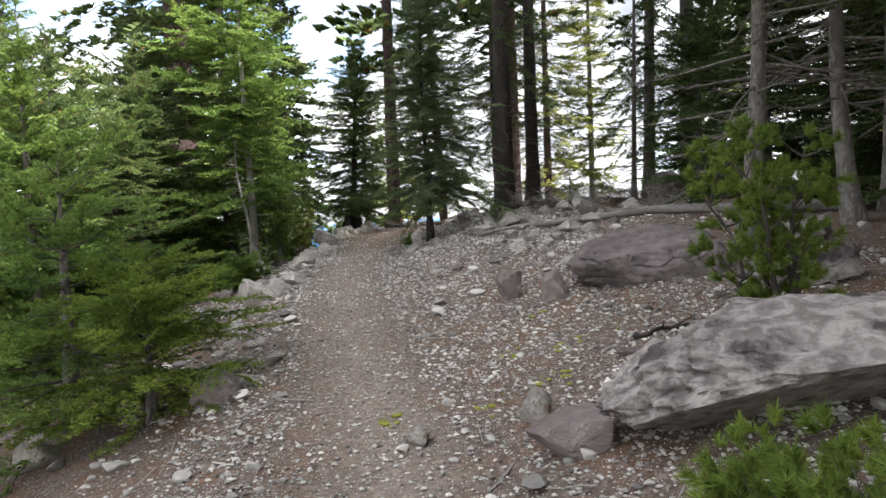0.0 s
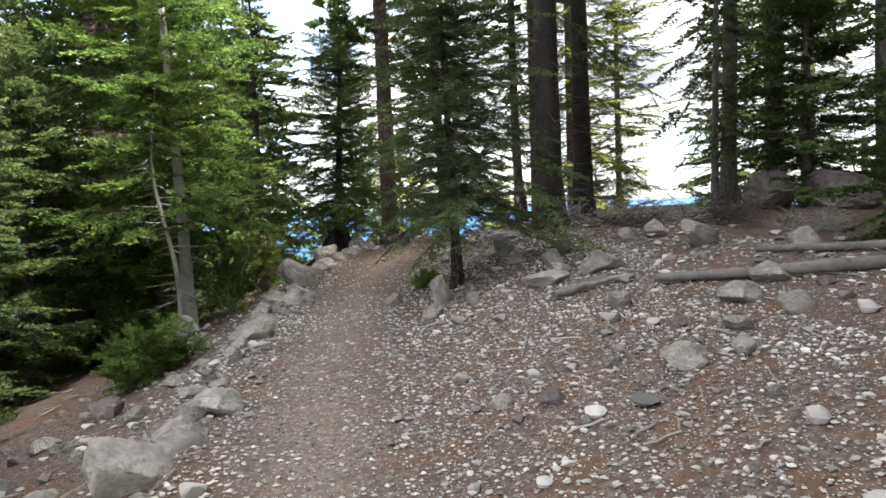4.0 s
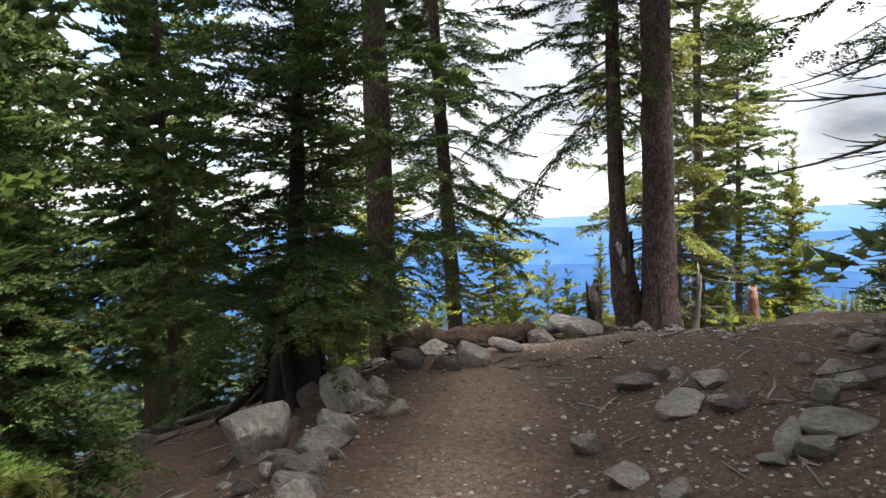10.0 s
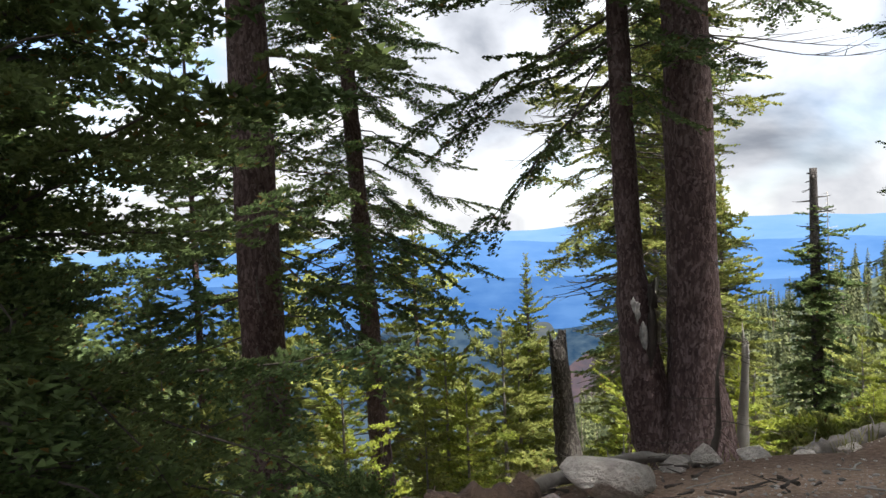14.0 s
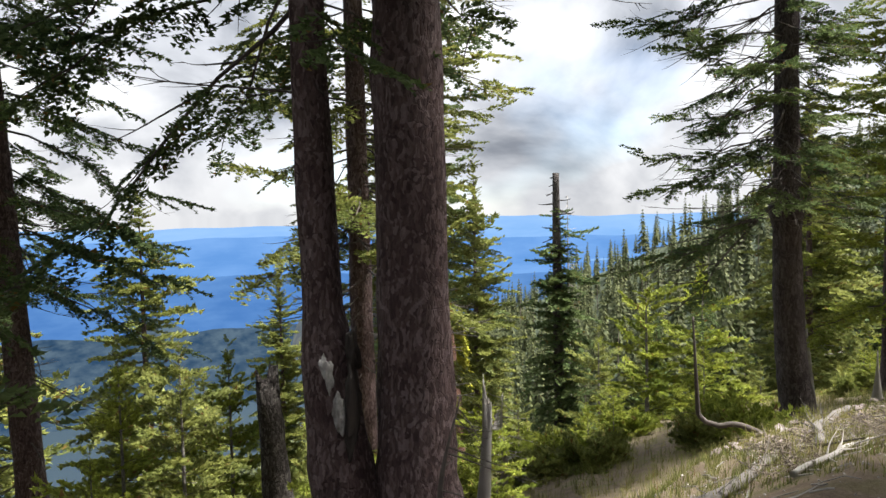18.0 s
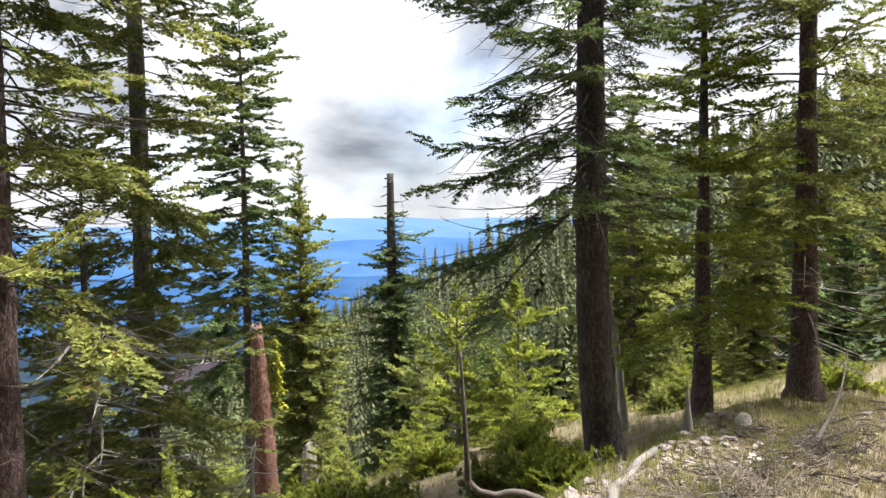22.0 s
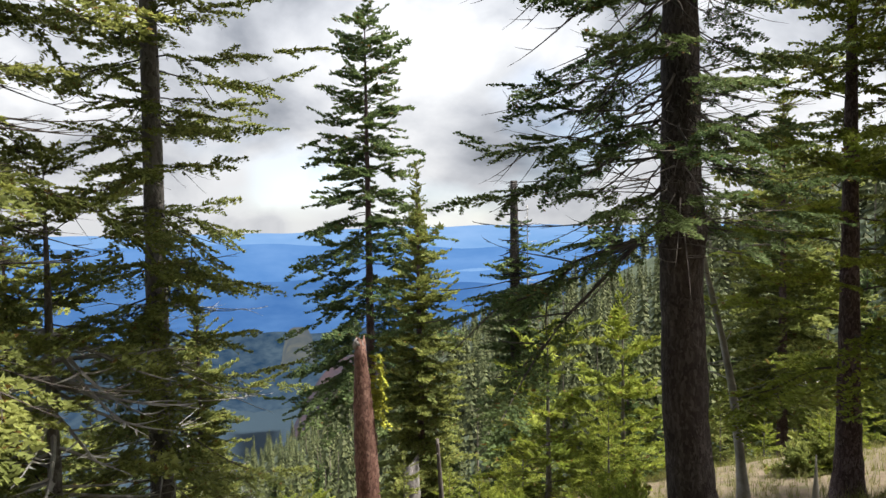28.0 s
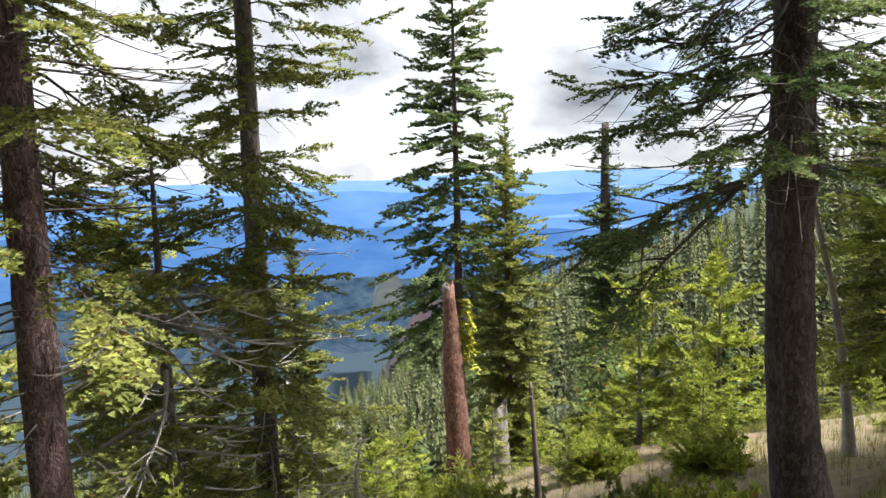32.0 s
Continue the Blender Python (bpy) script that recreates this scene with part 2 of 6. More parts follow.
FIR = foliage_mat("fir_needles", (0.056, 0.092, 0.034), (0.145, 0.185, 0.065), 0.42)
FIR_LIGHT = foliage_mat("young_fir_needles", (0.085, 0.150, 0.036), (0.21, 0.29, 0.075), 0.45)
FIR_DARK = foliage_mat("dark_fir_needles", (0.046, 0.076, 0.030), (0.115, 0.155, 0.052), 0.40)
SAPLING = foliage_mat("sapling_needles", (0.125, 0.165, 0.026), (0.28, 0.31, 0.05), 0.45)
OLIVE = foliage_mat("olive_fir_needles", (0.105, 0.130, 0.036), (0.255, 0.27, 0.072), 0.45)
FIR_GREY = foliage_mat("grey_green_needles", (0.085, 0.125, 0.062), (0.19, 0.235, 0.105), 0.45)
PINE = foliage_mat("pine_needles", (0.10, 0.155, 0.03), (0.26, 0.33, 0.065), 0.45)
BARK = bark_mat("red_fir_bark", (0.056, 0.037, 0.036), (0.140, 0.098, 0.096), (0.34, 0.28, 0.275), 27.0, 1.0)
BARK_GREY = bark_mat("grey_fir_bark", (0.11, 0.10, 0.093), (0.21, 0.195, 0.182), (0.34, 0.32, 0.30), 16.0, 0.7)
BARK_CHAR = bark_mat("dark_flecked_bark", (0.022, 0.018, 0.016), (0.06, 0.052, 0.048), (0.24, 0.225, 0.21), 26.0, 0.9)
BARK_DUSK = bark_mat("dusky_fir_bark", (0.050, 0.040, 0.038), (0.105, 0.086, 0.082), (0.22, 0.195, 0.188), 22.0, 0.9)
DEADWOOD = plain_mat("weathered_dead_wood", (0.14, 0.125, 0.11), (0.34, 0.32, 0.29), 14.0, 0.85, 0.6, 0.01, (1, 1, 0.15))
LIMB = plain_mat("dark_limb_bark", (0.035, 0.028, 0.024), (0.10, 0.085, 0.075), 18.0, 0.9, 0.5)
GREY_TWIG = plain_mat("grey_dead_twigs", (0.17, 0.155, 0.14), (0.38, 0.36, 0.33), 16.0, 0.9, 0.3)
BURNT = plain_mat("charred_wood", (0.012, 0.010, 0.009), (0.055, 0.045, 0.040), 20.0, 0.8, 0.7, 0.015, (1, 1, 0.2))
BARK_RED = bark_mat("furrowed_red_bark", (0.055, 0.028, 0.021), (0.145, 0.080, 0.060), (0.29, 0.19, 0.15), 9.0, 1.0)
ROTTEN = plain_mat("rotten_red_brown_wood", (0.014, 0.010, 0.008), (0.080, 0.052, 0.038), 12.0, 0.95, 1.0, 0.04, edge=0.12)
MOSS_DULL = plain_mat("dull_moss", (0.10, 0.11, 0.02), (0.25, 0.26, 0.05), 30.0, 1.0, 0.8)
MOSS = plain_mat("yellow_green_moss", (0.16, 0.17, 0.02), (0.42, 0.42, 0.06), 30.0, 1.0, 0.8)
ROCK = random_tint(plain_mat("grey_andesite", (0.23, 0.205, 0.185), (0.50, 0.462, 0.42), 7.0, 0.95, 1.0, 0.06, extra=((0.26, 0.20, 0.155), 3.0, 0.58), edge=0.16, detail=9.0), 0.8, 1.28)
ROCK_RED = random_tint(plain_mat("reddish_grey_rock", (0.12, 0.092, 0.087), (0.27, 0.228, 0.218), 6.0, 0.9, 1.0, 0.06, extra=((0.30, 0.27, 0.26), 3.2, 0.60)), 0.8, 1.2)
PEBBLE = random_tint(plain_mat("pale_pumice_gravel", (0.27, 0.25, 0.232), (0.54, 0.51, 0.475), 9.0, 0.95, 0.3), 0.3, 1.4, True)


# ---- helpers for meshes ----
def mesh_np(name, V, Fc, mat, smooth=False):
    """A mesh of triangles or quads from arrays."""
    me = bpy.data.meshes.new(name)
    V, Fc = np.asarray(V, float), np.asarray(Fc, int)
    me.vertices.add(len(V))
    me.vertices.foreach_set("co", V.ravel())
    k = Fc.shape[1]
    me.loops.add(Fc.size)
    me.loops.foreach_set("vertex_index", Fc.ravel())
    me.polygons.add(len(Fc))
    me.polygons.foreach_set("loop_start", np.arange(0, Fc.size, k))
    me.polygons.foreach_set("use_smooth", np.full(len(Fc), smooth))
    me.update(calc_edges=True)
    me.materials.append(mat)
    return me


def part_np(name, V, Fc, mat, parent, label="", smooth=False):
    ob = new(name, mesh_np(name, V, Fc, mat, smooth))
    ob.parent = parent
    return tagged(ob, label)


def part(name, bm, material, parent, label="", smooth=False):
    me = bpy.data.meshes.new(name)
    bm.to_mesh(me)
    bm.free()
    me.materials.append(material)
    for p in me.polygons:
        p.use_smooth = smooth
    ob = new(name, me)
    ob.parent = parent
    return tagged(ob, label)


def tube_np(pts, radii, sides, wob=0.0, rng=None, cap=True):
    """A tapered tube along points: vertices and quads (ends closed by a shrunk ring)."""
    pts, radii = np.asarray(pts, float), np.asarray(radii, float)
    n = len(pts)
    t = np.gradient(pts, axis=0)
    t /= np.linalg.norm(t, axis=1)[:, None] + 1e-9
    ref = np.where(np.abs(t[:, 2:3]) > 0.8, [[1.0, 0, 0]], [[0, 0, 1.0]])
    a = np.cross(t, ref)
    a /= np.linalg.norm(a, axis=1)[:, None] + 1e-9
    for i in range(1, n):
        v = a[i - 1] - t[i] * (a[i - 1] @ t[i])
        a[i] = v / (np.linalg.norm(v) + 1e-9)
    b = np.cross(t, a)
    ang = np.arange(sides) * 2 * np.pi / sides
    r = radii[:, None] * np.ones((1, sides))
    if wob and rng is not None:
        r = r * (1 + wob * rng.standard_normal((n, sides)))
    V = pts[:, None] + r[..., None] * (np.cos(ang)[None, :, None] * a[:, None] + np.sin(ang)[None, :, None] * b[:, None])
    V = V.reshape(-1, 3)
    i, j = np.meshgrid(np.arange(n - 1), np.arange(sides), indexing="ij")
    q = np.stack([i * sides + j, i * sides + (j + 1) % sides, (i + 1) * sides + (j + 1) % sides, (i + 1) * sides + j], -1).reshape(-1, 4)
    if cap:
        base = len(V)
        V = np.vstack([V, pts[:1], pts[-1:]])
        jj = np.arange(sides)
        q = np.vstack([q, np.stack([np.full(sides, base), (jj + 1) % sides, jj, jj], -1)[:, [0, 1, 2, 2]],
                       np.stack([np.full(sides, base + 1), (n - 1) * sides + jj, (n - 1) * sides + (jj + 1) % sides, (n - 1) * sides + (jj + 1) % sides], -1)])
        # the end fans as quads with a doubled corner would be degenerate: split the corner off
        q[-2 * sides:-sides, 3] = (jj - 1) % sides
        q[-sides:, 3] = (n - 1) * sides + (jj + 2) % sides
    return V, q


class Soup:
    """Gathers vertices and faces of many pieces into one mesh."""

    def __init__(self):
        self.V, self.F, self.n = [], [], 0

    def add(self, V, Fc):
        self.V.append(V)
        self.F.append(np.asarray(Fc) + self.n)
        self.n += len(V)

    def get(self):
        return np.vstack(self.V), np.vstack(self.F)


# ---- the ground ----
YK = np.array([-40.0, -10.7, -7.5, -4.0, -1.0, 2.0, 4.6, 6.5, 9.0, 14.0])
ZT = np.array([-3.6, -2.50, -2.15, -1.83, -1.66, -1.50, -1.34, -1.27, -1.25, -1.25])
XC = np.array([5.0, 2.2, 1.75, 0.8, 0.2, -0.05, -0.05, 0.3, 0.3, 0.3])


def smooth_interp(v, xk, fk):
    return (np.interp(v - 0.8, xk, fk) + 2 * np.interp(v, xk, fk) + np.interp(v + 0.8, xk, fk)) / 4


def wob(x, y, s, k):
    """A cheap smooth unevenness, about -1 to 1."""
    return (np.sin(x / s * 1.7 + k) * np.cos(y / s * 1.3 - 2 * k) + np.sin((x + y) / s * 0.9 + 3 * k) + np.cos((x - 0.6 * y) / s * 2.3 + k * k)) / 3


def trail_y(x):
    out = np.interp(x, [3.5, 10.0, 11.5, 13.0, 15.0, 40.0], [8.6, 10.35, 10.65, 10.75, 10.65, 6.5])
    return out - 0.8 * np.clip(2.0 - x, 0, 3) * 0.35


def ground_z(x, y):
    x, y = np.asarray(x, float), np.asarray(y, float)
    zt, xc, yc = smooth_interp(y, YK, ZT), smooth_interp(y, YK, XC), trail_y(x)
    right = np.maximum(0, x - xc - 0.65)
    h1 = 0.31 * np.minimum(right, 1.2) + 0.11 * np.maximum(0, right - 1.2)
    h2 = 0.58 * np.maximum(0, yc - y - 0.7)
    k = 0.35
    hill = np.maximum(0, -k * np.log(np.exp(-np.clip(h1, 0, 60) / k) + np.exp(-np.clip(h2, 0, 60) / k) - np.exp(-(np.clip(h1, 0, 60) + np.clip(h2, 0, 60)) / k)))
    hill = np.minimum(hill, 30 * (1 - np.exp(-hill / 30)) + 0)
    a = np.maximum(0, xc - 0.75 - x)
    b = np.maximum(0, y - yc - np.interp(x, [3.0, 5.0, 11.0, 13.0], [0.9, 0.55, 0.55, 0.9]))
    sb = np.interp(x, [1.2, 2.6, 3.0, 6.5], [0.5, 0.46, 0.45, 0.65])
    crest = 0.42 * np.minimum(b, 2) + 1.1 * np.clip(b - 2, 0, 1)
    past = np.clip((x - 5.0) / 1.5, 0, 1)
    near_b = (1 - past) * np.minimum(b, 3) * sb + past * crest + 0.32 * np.maximum(0, np.minimum(b, 8) - 3) + 0.5 * np.maximum(0, np.minimum(b, 12) - 8)
    far_b = 430 * (1 - np.exp(-np.maximum(0, b - 12) / 800))
    near_a = 0.38 * np.minimum(a, 8)
    far_a = 0.22 * np.maximum(0, np.minimum(a, 30) - 8) + 150 * (1 - np.exp(-np.maximum(0, a - 30) / 700))
    drop = np.hypot(near_b, 0.8 * near_a) + np.hypot(far_b, far_a)
    z = zt + hill - drop - 0.16 * np.clip(y - yc + 0.4, 0, 1.5) * np.clip(4.5 - x, 0, 1)
    # past the bend the trail goes downhill
    z = z - np.interp(x, [4.2, 6.5, 9.0, 13.0, 20.0, 30.0], [0, 0.22, 0.62, 1.0, 1.7, 2.0]) * np.clip((3.2 - b) / 2.2, 0, 1)
    # the far flank of the mountain, beyond the gully
    ridge = np.interp(y, [-200, 57, 118, 153, 206, 299, 420, 700], [70, 27, 8, -4, -21, -56, -120, -320])
    flank = ridge - np.where(x < 165, 0.47 * (165 - x), 0.30 * (x - 165)) + 3.5 * wob(x, y, 34.0, 1.3)
    far = np.clip((np.hypot(x, y) - 55) / 40, 0, 1)
    z = np.where(far > 0, z * (1 - far) + far * np.maximum(z, flank), z)
    rough = 0.03 * wob(x, y, 0.5, 0.7) + 0.05 * wob(x, y, 1.4, 2.1) + np.clip(a + b + right - 0.8, 0, 4) * 0.035 * wob(x, y, 2.7, 0.4)
    return z + rough * np.clip(0.25 + 0.5 * (a + b + right), 0.25, 1.0)


def gz(x, y):
    return float(ground_z(x, y))


def spaced(lo, hi, step, far, grow=1.16):
    mid = list(np.arange(lo, hi, step))
    out, d, v = [], step, hi
    while v < far:
        out.append(v)
        d *= grow
        v += d
    inn, d, v = [], step * grow, lo - step
    while v > -far:
        inn.append(v)
        d *= grow
        v -= d
    return np.array(inn[::-1] + mid + out + [far])


def make_ground():
    xs, ys = spaced(-5.0, 15.0, 0.11, 3000.0, 1.10), spaced(-10.5, 15.0, 0.12, 3000.0, 1.10)
    X, Y = np.meshgrid(xs, ys)
    Z = ground_z(X, Y)
    nx, ny = len(xs), len(ys)
    i, j = np.meshgrid(np.arange(ny - 1), np.arange(nx - 1), indexing="ij")
    q = np.stack([i * nx + j, i * nx + j + 1, (i + 1) * nx + j + 1, (i + 1) * nx + j], -1).reshape(-1, 4)
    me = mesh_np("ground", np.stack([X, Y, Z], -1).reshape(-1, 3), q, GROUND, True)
    xc, yc = smooth_interp(Y, YK, XC), trail_y(X)
    d1 = np.abs(X - xc) + np.where(Y > 7.2, 4 * (Y - 7.2), 0)
    d2 = np.abs(Y - yc - 0.0) + np.where(X < 0.4, 4 * (0.4 - X), 0) + 1.5 * np.maximum(0, X - 4.2)
    tr = np.clip(1.15 - np.minimum(d1, d2) / 0.55, 0, 1)
    at = me.attributes.new("trail", "FLOAT", "POINT")
    at.data.foreach_set("value", tr.ravel())
    slope = np.maximum(np.clip(np.maximum(0, Y - yc - 1.5) / 3, 0, 1), 0.95 * np.clip((X - 4.4) / 1.3, 0, 1) * np.clip((Y - yc + 3.5) / 1.5, 0, 1))
    at = me.attributes.new("litter", "FLOAT", "POINT")
    at.data.foreach_set("value", slope.ravel())
    at = me.attributes.new("brown", "FLOAT", "POINT")
    at.data.foreach_set("value", (np.clip((Y - 0.5) / 4.0, 0, 1)).ravel())
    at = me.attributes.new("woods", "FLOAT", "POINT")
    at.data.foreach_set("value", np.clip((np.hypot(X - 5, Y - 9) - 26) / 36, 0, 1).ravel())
    # Mask for blue distance haze painted into the far ground, from 250 m on.
    at = me.attributes.new("remote_haze", "FLOAT", "POINT")
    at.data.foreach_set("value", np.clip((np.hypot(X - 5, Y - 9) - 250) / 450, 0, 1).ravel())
    ob = new("ground", me)
    return tagged(ob, "brown gravelly mountain ground with a pale worn foot trail", "ground", kind="structure")


def ground_mat():
    m, nt, b, out = mat_new("gravel_soil")
    fine = add_noise(nt, 26.0, 8.0, 0.7)
    mid = add_noise(nt, 3.0, 5.0)
    big = add_noise(nt, 0.5, 4.0)
    v = nt.nodes.new("ShaderNodeTexVoronoi")
    v.inputs["Scale"].default_value = 52.0
    tc = nt.nodes.new("ShaderNodeTexCoord")
    nt.links.new(tc.outputs["Object"], v.inputs["Vector"])
    soil = add_ramp(nt, fine.outputs["Fac"], [(0.3, (0.040, 0.029, 0.024)), (0.5, (0.105, 0.079, 0.067)), (0.72, (0.25, 0.205, 0.178))]).outputs[0]
    rust = add_ramp(nt, mid.outputs["Fac"], [(0.48, (0, 0, 0)), (0.66, (1, 1, 1))])
    soil = add_mix(nt, rust.outputs[0], soil, add_mix(nt, fine.outputs["Fac"], (0.06, 0.034, 0.023), (0.19, 0.115, 0.072)))
    grit = add_ramp(nt, v.outputs["Distance"], [(0.16, (1, 1, 1)), (0.34, (0, 0, 0))])
    gsel = nt.nodes.new("ShaderNodeMath")
    gsel.operation = "MULTIPLY"
    cellr = nt.nodes.new("ShaderNodeSeparateColor")
    nt.links.new(v.outputs["Color"], cellr.inputs[0])
    thr = nt.nodes.new("ShaderNodeMath")
    thr.operation = "GREATER_THAN"
    thr.inputs[1].default_value = 0.25
    nt.links.new(cellr.outputs[0], thr.inputs[0])
    nt.links.new(grit.outputs[0], gsel.inputs[0])
    nt.links.new(thr.outputs[0], gsel.inputs[1])
    gritc = add_mix(nt, cellr.outputs[1], (0.10, 0.085, 0.078), (0.62, 0.59, 0.555))
    soil = add_mix(nt, gsel.outputs[0], soil, gritc)
    trail = nt.nodes.new("ShaderNodeAttribute")
    trail.attribute_name = "trail"
    dust = add_ramp(nt, fine.outputs["Fac"], [(0.3, (0.095, 0.073, 0.060)), (0.55, (0.215, 0.174, 0.146)), (0.75, (0.42, 0.37, 0.325))]).outputs[0]
    brown = nt.nodes.new("ShaderNodeAttribute")
    brown.attribute_name = "brown"
    loam = add_ramp(nt, fine.outputs["Fac"], [(0.3, (0.125, 0.083, 0.060)), (0.55, (0.29, 0.202, 0.148)), (0.78, (0.46, 0.355, 0.28))]).outputs[0]
    dust = add_mix(nt, brown.outputs["Fac"], dust, loam)
    humus = add_ramp(nt, fine.outputs["Fac"], [(0.3, (0.050, 0.033, 0.025)), (0.55, (0.125, 0.084, 0.062)), (0.78, (0.26, 0.20, 0.16))]).outputs[0]
    soil = add_mix(nt, brown.outputs["Fac"], soil, humus)
    tmix = nt.nodes.new("ShaderNodeMath")
    tmix.operation = "MULTIPLY"
    nt.links.new(trail.outputs["Fac"], tmix.inputs[0])
    tm2 = add_ramp(nt, big.outputs["Fac"], [(0.3, (0.55, 0.55, 0.55)), (0.6, (1, 1, 1))])
    nt.links.new(tm2.outputs[0], tmix.inputs[1])
    col = add_mix(nt, tmix.outputs[0], soil, add_mix(nt, gsel.outputs[0], dust, gritc))
    lit = nt.nodes.new("ShaderNodeAttribute")
    lit.attribute_name = "litter"
    grass = add_ramp(nt, mid.outputs["Fac"], [(0.35, (0.10, 0.075, 0.055)), (0.5, (0.20, 0.155, 0.112)), (0.62, (0.125, 0.125, 0.048))]).outputs[0]
    col = add_mix(nt, lit.outputs["Fac"], col, add_mix(nt, fine.outputs["Fac"], (0.10, 0.08, 0.05), grass))
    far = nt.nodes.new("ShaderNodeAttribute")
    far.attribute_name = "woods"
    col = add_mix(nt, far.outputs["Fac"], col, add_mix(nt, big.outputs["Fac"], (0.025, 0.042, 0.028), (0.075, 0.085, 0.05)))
    # Dark blue haze painted over the far ground's own colour.
    remote_haze = nt.nodes.new("ShaderNodeAttribute")
    remote_haze.attribute_name = "remote_haze"
    col = add_mix(nt, remote_haze.outputs["Fac"], col, add_mix(nt, big.outputs["Fac"], (0.010, 0.020, 0.030), (0.018, 0.032, 0.044)))
    nt.links.new(col, b.inputs["Base Color"])
    b.inputs["Roughness"].default_value = 0.95
    b.inputs["Specular IOR Level"].default_value = 0.15
    hsum = nt.nodes.new("ShaderNodeMath")
    nt.links.new(fine.outputs["Fac"], hsum.inputs[0])
    nt.links.new(gsel.outputs[0], hsum.inputs[1])
    add_bump(nt, hsum.outputs[0], b, 0.7, 0.012)
    return m


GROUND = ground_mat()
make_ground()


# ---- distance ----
# Hill colours have aerial haze painted in and glow by emission, unlit.
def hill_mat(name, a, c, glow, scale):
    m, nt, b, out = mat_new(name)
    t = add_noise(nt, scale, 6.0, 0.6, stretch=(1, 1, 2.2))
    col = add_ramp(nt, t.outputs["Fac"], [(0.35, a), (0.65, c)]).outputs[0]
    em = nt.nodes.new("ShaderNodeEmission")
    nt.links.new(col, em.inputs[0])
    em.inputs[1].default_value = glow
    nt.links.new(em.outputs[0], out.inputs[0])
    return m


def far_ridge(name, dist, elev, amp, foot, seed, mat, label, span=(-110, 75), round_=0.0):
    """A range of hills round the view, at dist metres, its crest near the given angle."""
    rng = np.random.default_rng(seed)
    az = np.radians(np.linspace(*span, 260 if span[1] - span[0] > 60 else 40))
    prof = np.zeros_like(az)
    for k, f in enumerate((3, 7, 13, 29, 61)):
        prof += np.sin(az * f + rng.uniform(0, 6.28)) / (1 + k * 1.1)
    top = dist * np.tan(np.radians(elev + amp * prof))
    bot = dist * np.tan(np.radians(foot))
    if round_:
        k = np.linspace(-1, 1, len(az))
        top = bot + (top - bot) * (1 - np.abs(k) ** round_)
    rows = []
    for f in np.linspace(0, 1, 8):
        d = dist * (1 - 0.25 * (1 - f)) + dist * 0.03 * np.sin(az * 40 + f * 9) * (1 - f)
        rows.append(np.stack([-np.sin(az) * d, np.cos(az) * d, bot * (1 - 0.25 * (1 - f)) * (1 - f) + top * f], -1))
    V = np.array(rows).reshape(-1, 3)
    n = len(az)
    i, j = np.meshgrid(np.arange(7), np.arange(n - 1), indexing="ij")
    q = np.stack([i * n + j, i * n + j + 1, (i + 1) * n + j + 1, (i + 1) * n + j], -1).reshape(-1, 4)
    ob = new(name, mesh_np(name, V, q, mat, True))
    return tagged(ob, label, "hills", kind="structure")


# The haze of each range is painted into its two colours.
far_ridge("backdrop", 4400, -0.75, 0.22, -4.0, 1, hill_mat("farthest_haze", (0.085, 0.165, 0.30), (0.115, 0.195, 0.33), 1.0, 0.002), "mountain range in painted pale blue haze on the horizon")
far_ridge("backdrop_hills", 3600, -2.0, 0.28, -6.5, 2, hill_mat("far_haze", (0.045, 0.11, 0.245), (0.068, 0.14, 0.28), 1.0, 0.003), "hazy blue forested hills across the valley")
far_ridge("backdrop_valley", 2800, -4.6, 0.35, -10.0, 3, hill_mat("valley_haze", (0.026, 0.072, 0.18), (0.044, 0.10, 0.215), 1.0, 0.005), "valley floor with forest and clearings in painted blue haze")
far_ridge("backdrop_foothill", 1500, -8.4, 0.6, -22.0, 4, hill_mat("foothill_haze", (0.010, 0.024, 0.046), (0.036, 0.056, 0.076), 1.0, 0.035), "wooded foothill in painted dark blue-green haze")

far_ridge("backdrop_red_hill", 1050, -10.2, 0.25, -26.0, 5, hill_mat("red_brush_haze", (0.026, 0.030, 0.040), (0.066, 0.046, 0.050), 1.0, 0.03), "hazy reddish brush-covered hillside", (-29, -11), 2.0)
far_ridge("backdrop_clearing", 1120, -8.3, 0.1, -11.0, 6, hill_mat("bare_clearing_haze", (0.036, 0.046, 0.055), (0.062, 0.066, 0.062), 1.0, 0.03), "pale bare clearing on a distant knoll in painted haze", (-16.8, -14.0), 4.0)


